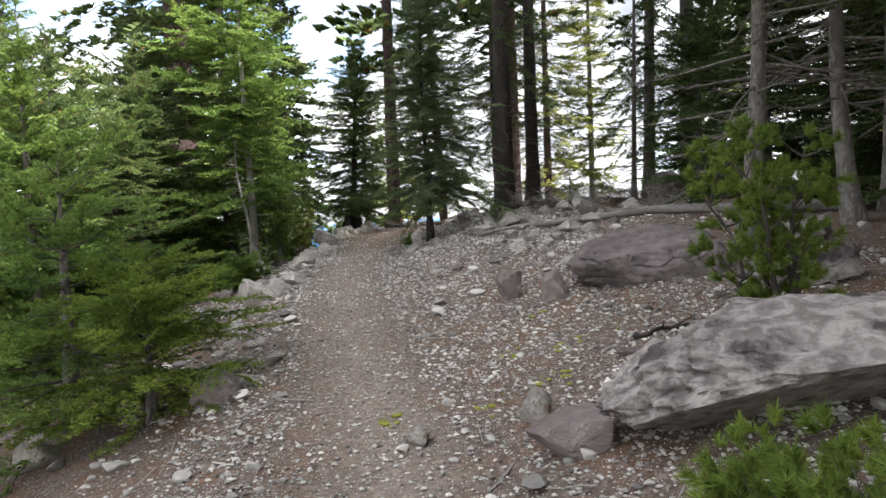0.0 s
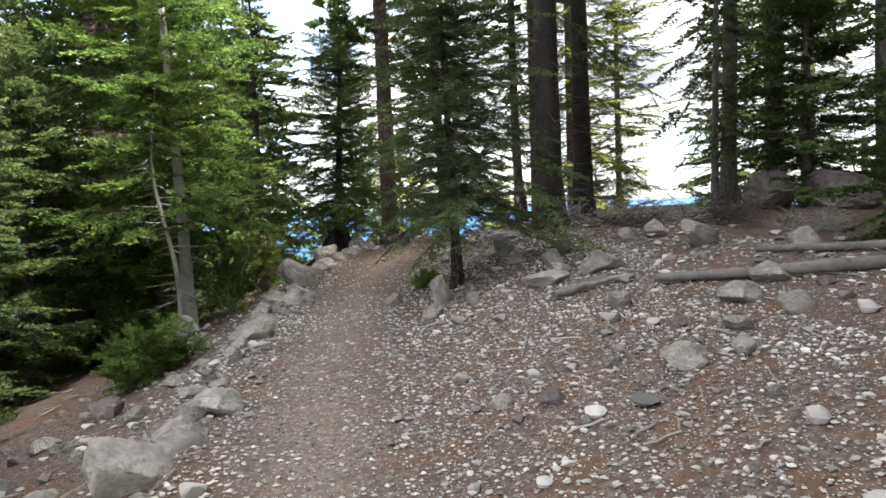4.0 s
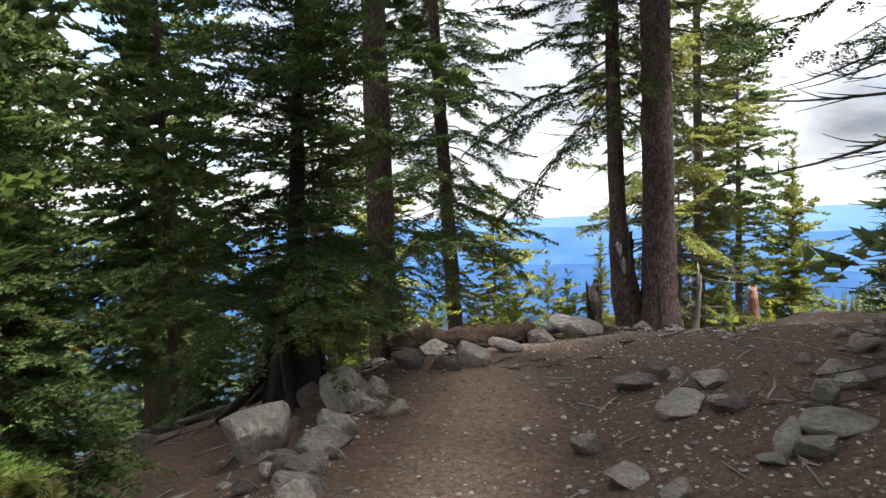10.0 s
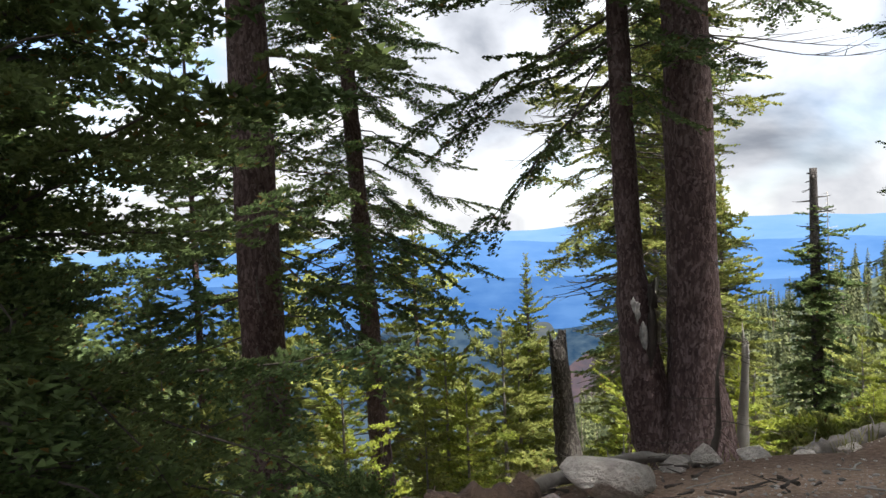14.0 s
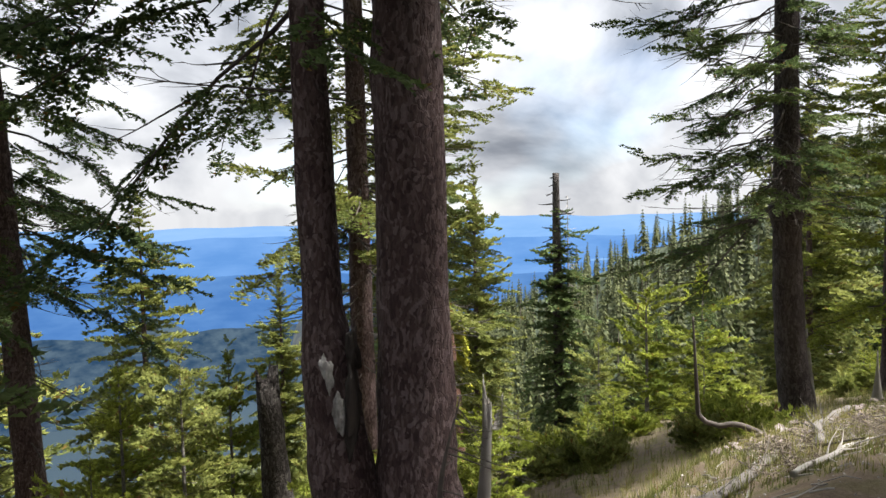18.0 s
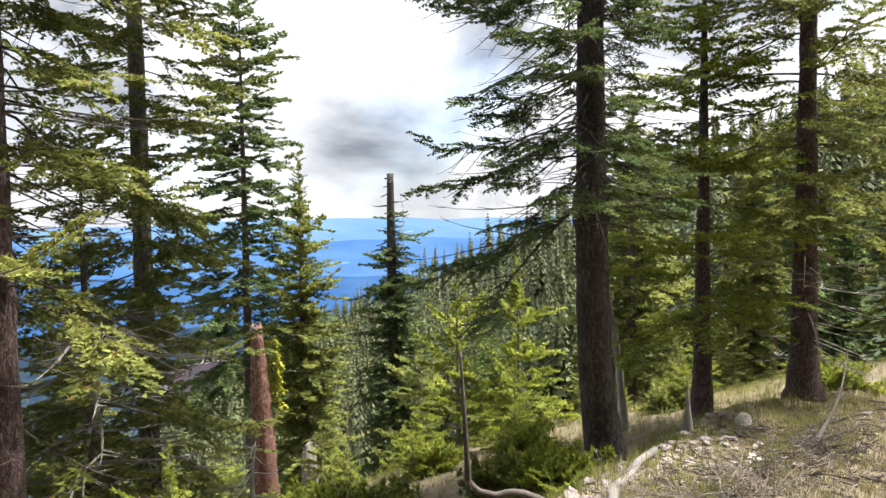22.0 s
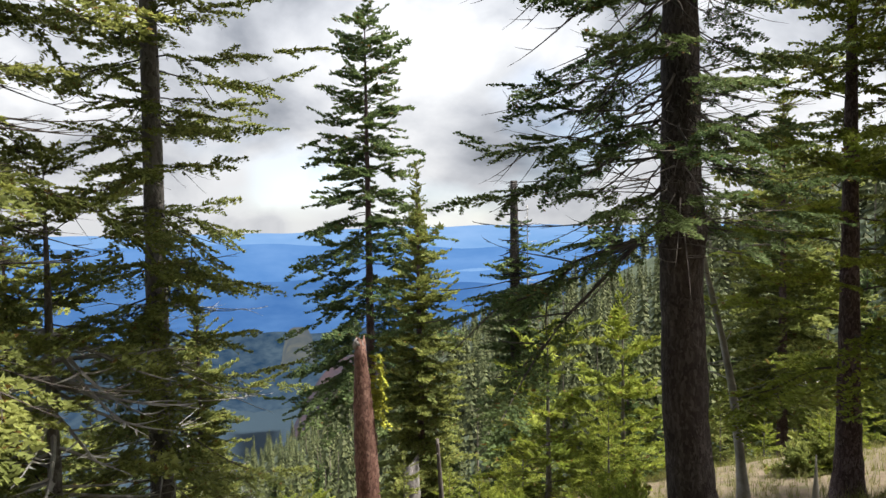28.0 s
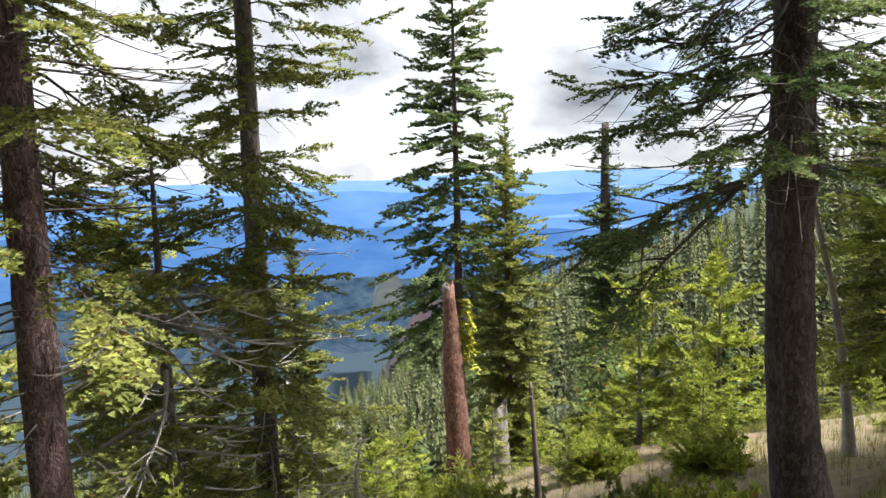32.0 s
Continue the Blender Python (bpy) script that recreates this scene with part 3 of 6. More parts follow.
# ---- trees ----
def spray(seed, twigs=8, step=0.03, blade=0.055, width=0.018, ways=(-1.25, 0.0, 1.25), spread=1.0):
    """A flat fir bough along +x, 1 m long: side twigs set like a fan, each a brush of short needles swept forward."""
    rng = np.random.default_rng(seed)
    tri = []

    def brush(p0, p1):
        d = p1 - p0
        ln = np.linalg.norm(d)
        d = d / (ln + 1e-9)
        side = np.cross(d, [0, 0, 1.0])
        side /= np.linalg.norm(side) + 1e-9
        up = np.cross(side, d)
        k = max(2, int(round(ln / step)))
        for f in (np.arange(k) + rng.random(k) * 0.8) / k:
            o = p0 + (p1 - p0) * f
            for a in ways:
                aa = a + rng.normal(0, 0.4)
                v = d * rng.uniform(0.55, 1.0) + np.sin(aa) * side + np.cos(aa) * 0.7 * up
                v = v / np.linalg.norm(v) * blade * rng.uniform(0.75, 1.25) * (1 - 0.35 * f)
                w = np.cross(v, up + 0.6 * rng.standard_normal(3))
                w = w / (np.linalg.norm(w) + 1e-9) * width * 0.5
                tri.append((o - w, o + w, o + v))

    brush(np.array([0.12, 0, 0.0]), np.array([1.0, 0, -0.08]))
    for u in np.linspace(0.14, 0.93, twigs):
        o = np.array([u, 0, -0.08 * u * u])
        for s in (-1, 1):
            ln = (0.10 + 0.33 * (1 - u) ** 0.8) * rng.uniform(0.6, 1.2) * spread
            ang = radians(rng.uniform(36, 58))
            e = o + ln * np.array([math.cos(ang), s * math.sin(ang), -0.18 + 0.12 * rng.normal()])
            brush(o, e)
            if ln > 0.26 and rng.random() < 0.7:
                mid = o + (e - o) * 0.45
                a2 = ang * s + rng.choice((-1, 1)) * 0.75
                brush(mid, mid + 0.42 * ln * np.array([math.cos(a2), math.sin(a2), -0.15]))
    T = np.array(tri)
    return T.reshape(-1, 3), np.arange(len(T) * 3).reshape(-1, 3)


SPRAYS = [spray(s, 7, 0.046, 0.072, 0.036) for s in (11, 12, 13, 14)]
SPRAYS_M2 = [spray(s, 6, 0.060, 0.105, 0.066, (-1.0, 1.0)) for s in (41, 42, 43)]
SPRAYS_MID = [spray(s, 5, 0.16, 0.20, 0.125, (-0.9, 0.9)) for s in (21, 22, 23)]
SPRAYS_FAR = [spray(s, 2, 0.30, 0.38, 0.28, (-0.6, 0.6)) for s in (31, 32)]


def turn_np(az, el, roll=0.0):
    ca, sa, ce_, se = math.cos(az), math.sin(az), math.cos(el), math.sin(el)
    x = np.array([ca * ce_, sa * ce_, se])
    y = np.array([-sa, ca, 0])
    z = np.cross(x, y)
    cr, sr = math.cos(roll), math.sin(roll)
    return np.stack([x, cr * y + sr * z, cr * z - sr * y], 1)


def tree(name, H, r, seed, start=0.1, reach=None, el=(10, -20), gap=0.28, per_ring=5, mat=None, bark=None, sprays=None, size=0.8,
         dead=None, lean=(0, 0), curve=0.0, flare=1.6, top=None, side=None, sag=0.25, pair=False, label="", category="tree", thin=1.0, sides=14,
         bare=None, fine_to=99.0, kick=(0, 0), deadr=1.0, deadmat=None, knots=(), up=0.10, twiggy=0):
    """A conifer at the origin: trunk, limbs and foliage. reach: limb length at the crown's foot and head; el: limb angles at foot and head;
    dead: (from, to, count, length) of bare branches; side: (azimuth, bias) for a crown heavier on one side; top: trunk broken off at this height."""
    rng = np.random.default_rng(seed)
    sprays, mat, bark = sprays or SPRAYS, mat or FIR, bark or BARK
    reach = reach or (H * 0.16, 0.25)
    root = new(name)
    top = top or H
    zs = np.concatenate([np.linspace(-0.6, 1.2, 13), np.linspace(1.35, top, max(12, int(top * 3)))])
    prof = r * (np.clip(1 - zs / H, 0.02, 1) ** 0.85) * (1 + (flare - 1) * np.exp(-np.maximum(zs, 0) / 0.35))
    for kz, ks in knots:
        prof = prof * (1 + ks * np.exp(-((zs - kz) / 0.09) ** 2))

    def axis(z):
        z = np.asarray(z, float)
        cx = lean[0] * z / H + curve * (np.sin(z / H * 5 + seed) - math.sin(seed)) + kick[0] * (1 - np.exp(-np.maximum(z, 0)))
        cy = lean[1] * z / H + kick[1] * (1 - np.exp(-np.maximum(z, 0))) + curve * np.cos(z / H * 4 + 2 * seed) - curve * math.cos(2 * seed)
        return np.stack([cx, cy, z], -1)

    V, q = tube_np(axis(zs), prof, sides, 0.035, rng)
    part_np("trunk", V, q, bark, root, smooth=True)
    wood, leaf, deadw = Soup(), Soup(), Soup()
    z0, z1 = start * H, top * 0.995
    z = z0
    turn = rng.uniform(0, 6.28)
    while z < z1:
        f = (z - z0) / max(0.1, H - z0)
        n = max(2, int(round(per_ring * (1 - 0.35 * f) * thin)))
        for k in range(n):
            turn += 2.4
            az = turn + rng.normal(0, 0.3)
            L = (reach[0] * (1 - f) ** 0.8 + reach[1]) * rng.uniform(0.6, 1.15)
            if side:
                L *= 1 + side[1] * math.cos(az - side[0])
            if L < 0.12:
                continue
            e0 = radians(el[0] + (el[1] - el[0]) * f + rng.normal(0, 8))
            zz = z + rng.uniform(-0.28, 0.28) * gap
            o = axis(zz)
            us = np.linspace(0, 1, 7)
            bow = az + rng.normal(0, 0.28) * us
            d = np.stack([np.cos(bow), np.sin(bow)])
            pts = np.stack([o[0] + d[0] * L * us * math.cos(e0), o[1] + d[1] * L * us * math.cos(e0), zz + L * us * math.sin(e0) - sag * L * us ** 2 * (0.6 + 0.4 * rng.random()) + up * L * us ** 4], -1)
            pts[1:] += rng.normal(0, 0.018 * L, (6, 3))
            rb = max(0.005, 0.0062 * L + 0.003)
            Vt, qt = tube_np(pts, rb * (1 - 0.85 * us), 4, cap=False)
            wood.add(Vt, qt)
            # bare crooked twigs on the inner part of the limb
            for k2 in range(twiggy):
                u = rng.uniform(0.12, 0.8)
                p = np.array([np.interp(u, us, pts[:, c]) for c in range(3)])
                dead_branch(wood, p, az + rng.choice((-1, 1)) * rng.uniform(0.3, 1.1), radians(rng.uniform(-45, 15)), L * rng.uniform(0.12, 0.42), rb * 0.5, rng, 2)
            # sprays along the outer part of the limb
            step = size * 0.42
            fine = zz < fine_to
            kit = sprays if fine else SPRAYS_FAR
            big = size if fine else size * 1.5
            if not fine:
                step *= 2.0
            pos = np.arange(L * (0.14 if bare is None else bare), L, step) if L > size * 0.8 else [0.0]
            for s in pos:
                u = s / L
                p = np.array([np.interp(u, us, pts[:, c]) for c in range(3)])
                tan = np.array([np.interp(min(1, u + 0.1), us, pts[:, c]) - np.interp(max(0, u - 0.1), us, pts[:, c]) for c in range(3)])
                aa, ee = math.atan2(tan[1], tan[0]), math.atan2(tan[2], math.hypot(tan[0], tan[1]))
                SV, SF = kit[rng.integers(len(kit))]
                last = s + step > L
                sc = min(big, L) * rng.uniform(0.75, 1.2) * (1.0 if last else 0.85)
                yaw = 0.0 if last else rng.choice((-1, 1)) * rng.uniform(0.35, 0.9)
                leaf.add(SV * sc @ turn_np(aa + yaw, ee + rng.normal(0, 0.12), rng.normal(0, 0.25)).T + p, SF)
                if pair and not last:
                    SV, SF = kit[rng.integers(len(kit))]
                    leaf.add(SV * sc * 0.95 @ turn_np(aa - yaw * rng.uniform(0.7, 1.2), ee + rng.normal(0.05, 0.15), rng.normal(0, 0.3)).T + p, SF)
        z += gap * rng.uniform(0.75, 1.25) * (1.0 - 0.45 * f) * (1.0 if z < fine_to else 1.5)
    if wood.n:
        tagged(part_np("branchwork", *wood.get(), LIMB, root), kind="stuff")
    if leaf.n:
        tagged(part_np("crown", *leaf.get(), mat, root), kind="stuff")
    if dead:
        for k in range(dead[2]):
            z = dead[0] + (dead[1] - dead[0]) * rng.random()
            az, L = rng.uniform(0, 6.28), dead[3] * rng.uniform(0.4, 1.1)
            if side:
                L *= 1 + 0.6 * side[1] * math.cos(az - side[0])
            dead_branch(deadw, axis(z), az, radians(rng.uniform(-25, 8)), max(0.15, L), (0.004 + 0.0065 * L) * deadr, rng, 5)
        tagged(part_np("deadwood", *deadw.get(), deadmat or LIMB, root, "bare dead lower branches"), kind="stuff")
    return tagged(root, label or "tall green fir tree", category)


def dead_branch(soup, o, az, el, L, rb, rng, kids, curl=0.5):
    us = np.linspace(0, 1, 8)
    bend = rng.uniform(-0.35, 0.35)
    d = np.stack([np.cos(az + bend * us), np.sin(az + bend * us)], -1)
    zz = L * (us * math.sin(el) - 0.28 * us ** 2 + curl * 0.5 * us ** 3)
    pts = np.stack([o[0] + d[:, 0] * L * us * math.cos(el), o[1] + d[:, 1] * L * us * math.cos(el), o[2] + zz], -1)
    soup.add(*tube_np(pts, rb * (1 - 0.85 * us), 4, cap=False))
    for k in range(kids):
        u = rng.uniform(0.3, 0.95)
        p = np.array([np.interp(u, us, pts[:, c]) for c in range(3)])
        a2, l2 = az + bend + rng.choice((-1, 1)) * rng.uniform(0.4, 1.0), L * (1 - u * 0.6) * rng.uniform(0.2, 0.5)
        vs = np.linspace(0, 1, 4)
        q = np.stack([p[0] + np.cos(a2) * l2 * vs, p[1] + np.sin(a2) * l2 * vs, p[2] + l2 * (0.25 * vs ** 2 * rng.uniform(-0.5, 1.5) - 0.05 * vs)], -1)
        soup.add(*tube_np(q, rb * 0.45 * (1 - 0.8 * vs), 3, cap=False))


def stand(ob, x, y, turn=0.0, dz=0.0):
    ob.matrix_basis = pose(x, y, gz(x, y) + dz, 0, 0, turn)
    return ob


def again(ob, x, y, turn, s=1.0, label=""):
    c = copy_thing(ob, pose(x, y, gz(x, y), 0, 0, turn))
    c.scale = (s, s, s)
    return tagged(c, label)


def sp(H, r, seed, **k):
    return tree("fir_tree", H, r, seed, **k)


# ---- rocks ----
def rock_np(seed, sub, cuts=15, rough=0.05):
    """A weathered angular stone about 1 m across."""
    rng = np.random.default_rng(seed)
    bm = bmesh.new()
    bmesh.ops.create_icosphere(bm, subdivisions=sub, radius=0.62)
    V = np.array([v.co[:] for v in bm.verts])
    Fc = np.array([[v.index for v in f.verts] for f in bm.faces])
    bm.free()
    for k in range(cuts):
        n = rng.standard_normal(3)
        n /= np.linalg.norm(n)
        d = rng.uniform(0.24, 0.44)
        over = np.maximum(0, V @ n - d)
        V = V - 0.90 * over[:, None] * n
    if rough:
        for i in range(len(V)):
            p = Vector(V[i])
            q = p * 2.2 + Vector((seed, 0, 0))
            f = noise.noise(q) + 0.5 * noise.noise(q * 2.7) + (0.3 * noise.noise(q * 6.1) if sub > 2 else 0)
            if sub > 4:
                f += 0.22 * noise.noise(q * 13.0) - 0.9 * max(0.0, 0.10 - abs(noise.noise(q * 1.6))) * 6
            V[i] *= 1 + rough * f
    V -= (V.max(0) + V.min(0)) / 2
    return V / (V.max(0) - V.min(0)), Fc


def rock_mesh(name, seed, mat, sub=3, cuts=15, rough=0.05):
    me = mesh_np(name, *rock_np(seed, sub, cuts, rough), mat, True)
    me.set_sharp_from_angle(angle=radians(38))
    return me


ROCKS = [rock_mesh("rock", 200 + k, ROCK, 4, 10, 0.07) for k in range(9)]
ROCKS_RED = [rock_mesh("rock", 230 + k, ROCK_RED, 4) for k in range(4)]


ROCKS_SMALL = [rock_mesh("rock", 250 + k, (ROCK, ROCK_RED)[k % 2], 3, 9, 0.06) for k in range(8)]


def rock(x, y, w, h, seed, label, red=False, turn=None, name="rock", group="rocks along the trail"):
    rng = np.random.default_rng(seed)
    ob = new(name, ROCKS_SMALL[seed % 4 * 2 + red] if w < 0.2 else (ROCKS_RED if red else ROCKS)[seed % (4 if red else 9)])
    dep = w * rng.uniform(0.65, 0.95)
    z = min(gz(x + a * w / 3, y + b * dep / 3) for a in (-1, 0, 1) for b in (-1, 0, 1))
    full = h * 1.25
    ob.matrix_basis = pose(x, y, max(z, gz(x, y) - 0.06) + full * 0.5 - h * 0.22, rng.uniform(-9, 9), rng.uniform(-9, 9), rng.uniform(-25, 25) if turn is None else turn)
    ob.scale = (w, dep, full)
    return tagged(ob, label, "rock", group)


for k, (x, y, w, h) in enumerate(((2.36, -4.6, 0.24, 0.28), (2.73, -4.94, 0.26, 0.26), (2.54, -2.64, 0.25, 0.14), (3.77, 1.04, 0.42, 0.28), (2.66, 0.18, 0.36, 0.15), (3.24, -1.55, 0.3, 0.16),
                                  (3.45, -1.95, 0.24, 0.14), (2.97, -3.99, 0.19, 0.12), (3.38, -3.39, 0.22, 0.08), (2.44, -6.88, 0.18, 0.21), (2.58, -7.24, 0.43, 0.23), (2.84, -6.98, 0.14, 0.08),
                                  (3.19, -6.41, 0.17, 0.07), (1.8, -6.99, 0.14, 0.09), (3.6, -1.2, 0.34, 0.16), (4.3, -0.2, 0.3, 0.22))):
    rock(x, y, w, h, 10 + k, "angular grey rock lying on the gravel slope", red=k in (0, 1, 8, 10))
for k, (x, y, w, h) in enumerate(((-0.98, 2.72, 0.46, 0.40), (-0.42, -2.97, 0.42, 0.35), (-0.26, -2.11, 0.32, 0.18), (-0.3, -2.6, 0.3, 0.2), (-0.76, 0.05, 0.4, 0.19), (0.36, -6.08, 0.42, 0.27), (0.52, -5.52, 0.21, 0.09),
                                  (-0.94, -6.15, 0.29, 0.22), (-1.3, -5.6, 0.25, 0.14), (-0.86, 3.15, 0.3, 0.2), (-0.76, 1.93, 0.3, 0.16), (-1.02, 1.81, 0.33, 0.19), (-0.67, 1.36, 0.23, 0.17),
                                  (-0.9, 0.89, 0.22, 0.2), (-0.63, -0.17, 0.36, 0.22), (-0.52, 1.4, 0.17, 0.13), (-0.85, 3.5, 0.3, 0.2), (-0.9, 4.1, 0.34, 0.18), (-0.8, 4.7, 0.25, 0.16), (-0.75, 0.45, 0.3, 0.2))):
    rock(x, y, w, h, 40 + k, "pale grey border rock along the trail edge", red=k in (5,))
for k, (x, y, w, h) in enumerate(((1.05, 0.5, 0.22, 0.33), (1.0, -0.03, 0.2, 0.17), (1.38, 0.01, 0.14, 0.13), (2.07, -0.05, 0.45, 0.14), (2.52, 0.04, 0.34, 0.22), (2.17, 0.46, 0.22, 0.2),
                                  (2.23, 0.19, 0.24, 0.12), (2.5, 0.63, 0.16, 0.1), (3.54, 1.94, 0.32, 0.21), (3.2, 2.0, 0.2, 0.14), (2.34, 1.21, 0.23, 0.13), (1.85, 1.09, 0.19, 0.11),
                                  (1.75, 1.89, 0.23, 0.24), (1.64, 0.17, 0.1, 0.05), (1.27, -0.55, 0.17, 0.09), (0.49, 1.04, 0.18, 0.13), (1.2, 2.4, 0.3, 0.15), (1.0, 3.3, 0.2, 0.16))):
    rock(x, y, w, h, 70 + k, "pale grey rock on bare brown slope", red=k == 10)
for k, (x, y, w, h) in enumerate(((-1.26, 5.74, 0.42, 0.39), (-0.78, 5.4, 0.35, 0.19), (-0.8, 6.35, 0.38, 0.36), (-0.56, 6.44, 0.17, 0.16), (0.22, 7.21, 0.29, 0.22), (-0.36, 5.9, 0.14, 0.09),
                                  (1.28, 5.94, 0.36, 0.11), (1.32, 5.24, 0.3, 0.16), (1.49, 5.08, 0.14, 0.1), (1.52, 4.39, 0.15, 0.18), (1.83, 4.55, 0.4, 0.12), (0.83, 4.59, 0.24, 0.11),
                                  (0.55, 7.69, 0.32, 0.13), (-0.04, 7.1, 0.24, 0.12), (-0.35, 7.17, 0.27, 0.16), (-1.1, 6.9, 0.29, 0.19), (1.9, 4.75, 0.17, 0.16), (1.6, 5.5, 0.22, 0.12))):
    rock(x, y, w, h, 100 + k, "tan and grey rock at the bend of the trail", red=k in (6, 13, 14, 15))
for k, (x, y, w, h) in enumerate(((1.45, 8.85, 0.6, 0.30), (1.0, 8.5, 0.31, 0.17), (2.36, 9.45, 0.3, 0.17), (2.76, 9.5, 0.27, 0.13), (2.1, 9.4, 0.21, 0.1), (3.3, 9.7, 0.25, 0.12), (3.8, 9.9, 0.2, 0.1), (4.6, 10.1, 0.22, 0.1),
                                  (-2.6, 7.0, 0.3, 0.16), (-3.1, 6.2, 0.26, 0.15), (-2.2, 5.2, 0.3, 0.14), (10.6, 11.9, 0.3, 0.14), (9.9, 11.6, 0.2, 0.1), (12.6, 13.1, 0.32, 0.15))):
    rock(x, y, w, h, 130 + k, "grey rock on the outer trail edge", red=k in (1, 9))


rng = np.random.default_rng(21)
for k in range(46):
    y = -6.4 + 12.6 * (k + rng.random()) / 46
    w = 0.09 + 0.16 * rng.random() ** 1.5
    rock(float(smooth_interp(y, YK, XC)) - 0.72 - 0.22 * rng.random(), y, w, w * rng.uniform(0.45, 0.8), 300 + k, "small pale stone in the trail's border row", red=k % 6 == 0)
for k in range(26):
    y = -6.6 + 13 * rng.random()
    w = 0.07 + 0.13 * rng.random() ** 1.5
    rock(float(smooth_interp(y, YK, XC)) + 0.9 + 2.6 * rng.random(), y, w, w * rng.uniform(0.45, 0.8), 350 + k, "small pale stone on the gravel slope", red=k % 5 == 0)


for k in range(52):
    y = -5.2 + 5.0 * rng.random()
    w = 0.08 + 0.2 * rng.random() ** 1.6
    rock(float(smooth_interp(y, YK, XC)) - 0.9 - 2.0 * rng.random(), y, w, w * rng.uniform(0.4, 0.75), 460 + k, "pale stone strewn below the trail edge", red=k % 7 == 0)
for k in range(54):
    if k < 34:
        x, y = rng.uniform(-1.5, 1.1), rng.uniform(5.0, 8.6)
        if abs(x - 0.15) < 0.55 and y < 7.3:
            x -= 1.1
    else:
        x, y = rng.uniform(1.0, 3.4), rng.uniform(3.6, 6.6)
    w = 0.08 + 0.2 * rng.random() ** 1.6
    rock(x, y, w, w * rng.uniform(0.4, 0.75), 400 + k, "loose grey stone at the bend of the trail", red=k % 3 == 0)


def split_boulder_mesh(seed, mat, planes, rough):
    """A boulder split along given planes (normal and distance), its faces pitted and cracked."""
    bm = bmesh.new()
    bmesh.ops.create_icosphere(bm, subdivisions=6, radius=0.62)
    V = np.array([v.co[:] for v in bm.verts])
    Fc = np.array([[v.index for v in f.verts] for f in bm.faces])
    bm.free()
    for n, d in planes:
        n = np.array(n) / np.linalg.norm(n)
        V = V - np.maximum(0, V @ n - d)[:, None] * n
    for i in range(len(V)):
        q = Vector(V[i]) * 2.4 + Vector((seed, 0, 0))
        crack = max(0.0, 0.06 - abs(noise.noise(q * 1.3 + Vector((9, 0, 0))))) * 5
        f = 0.7 * noise.noise(q) + 0.5 * noise.noise(q * 2.9) + 0.38 * noise.noise(q * 6.3) + 0.26 * noise.noise(q * 13.0) + 0.16 * noise.noise(q * 26.0)
        V[i] *= 1 + rough * (f - crack)
    V -= (V.max(0) + V.min(0)) / 2
    me = mesh_np("boulder", V / (V.max(0) - V.min(0)), Fc, mat, True)
    me.set_sharp_from_angle(angle=radians(32))
    return me


def boulder(x, y, size, seed, label, turn, mat, lift, rough=0.12, cuts=10, planes=()):
    ob = new("boulder", split_boulder_mesh(seed, mat, planes, rough) if planes else rock_mesh("boulder", seed, mat, 5, cuts, rough))
    ob.data.transform(Matrix.Diagonal((*size, 1)))
    ob.matrix_basis = pose(x, y, gz(x, y) + lift, 3, -4, turn)
    return tagged(ob, label, "boulder", "boulders on the slope")


BOULDER = plain_mat("lichen_grey_boulder", (0.13, 0.11, 0.105), (0.45, 0.405, 0.385), 13.0, 0.95, 1.0, 0.06, extra=((0.075, 0.063, 0.063), 3.3, 0.54), detail=10.0, edge=0.08)
BOULDER_DARK = plain_mat("purple_grey_boulder", (0.065, 0.052, 0.052), (0.22, 0.185, 0.18), 11.0, 0.95, 1.0, 0.05, extra=((0.26, 0.23, 0.225), 3.0, 0.62))
boulder(3.76, -7.42, (2.15, 1.3, 0.70), 313, "large weathered grey boulder with a fractured shadowed face", -8, BOULDER, 0.09, 0.17,
        planes=(((-0.25, -0.55, 0.85), 0.30), ((0.2, -0.80, -0.55), 0.12), ((-0.55, -0.80, 0.10), 0.34), ((0.1, 0.3, 0.95), 0.36), ((-0.95, 0.1, 0.35), 0.44), ((0.75, -0.35, 0.6), 0.42), ((0, 1, 0.1), 0.42), ((0.9, 0.3, 0.1), 0.46), ((-0.7, 0.6, 0.5), 0.42)))
boulder(3.49, -4.70, (1.28, 0.8, 0.60), 311, "dark purple-grey boulder bedded in gravel", 4, BOULDER_DARK, 0.10, 0.15, 5)
boulder(4.75, -4.75, (0.85, 0.6, 0.42), 303, "flat stacked tan boulder under a shrub", 15, BOULDER, 0.12)
boulder(4.45, -5.45, (0.75, 0.5, 0.30), 304, "flat grey slab of rock", -12, BOULDER, 0.10)
boulder(6.0, 4.9, (0.95, 0.7, 0.7), 305, "upright grey boulder on the hill crest", 20, BOULDER_DARK, 0.25)
boulder(7.0, 4.5, (1.1, 0.7, 0.75), 306, "leaning grey boulder on the hill crest", -30, BOULDER_DARK, 0.25)
boulder(7.7, 4.0, (0.9, 0.7, 0.5), 307, "grey boulder on the hill crest", 40, BOULDER_DARK, 0.15)


# ---- dead wood ----
LOGBARK = plain_mat("grey_log_bark", (0.055, 0.048, 0.043), (0.20, 0.185, 0.17), 12.0, 0.9, 0.8, 0.02)


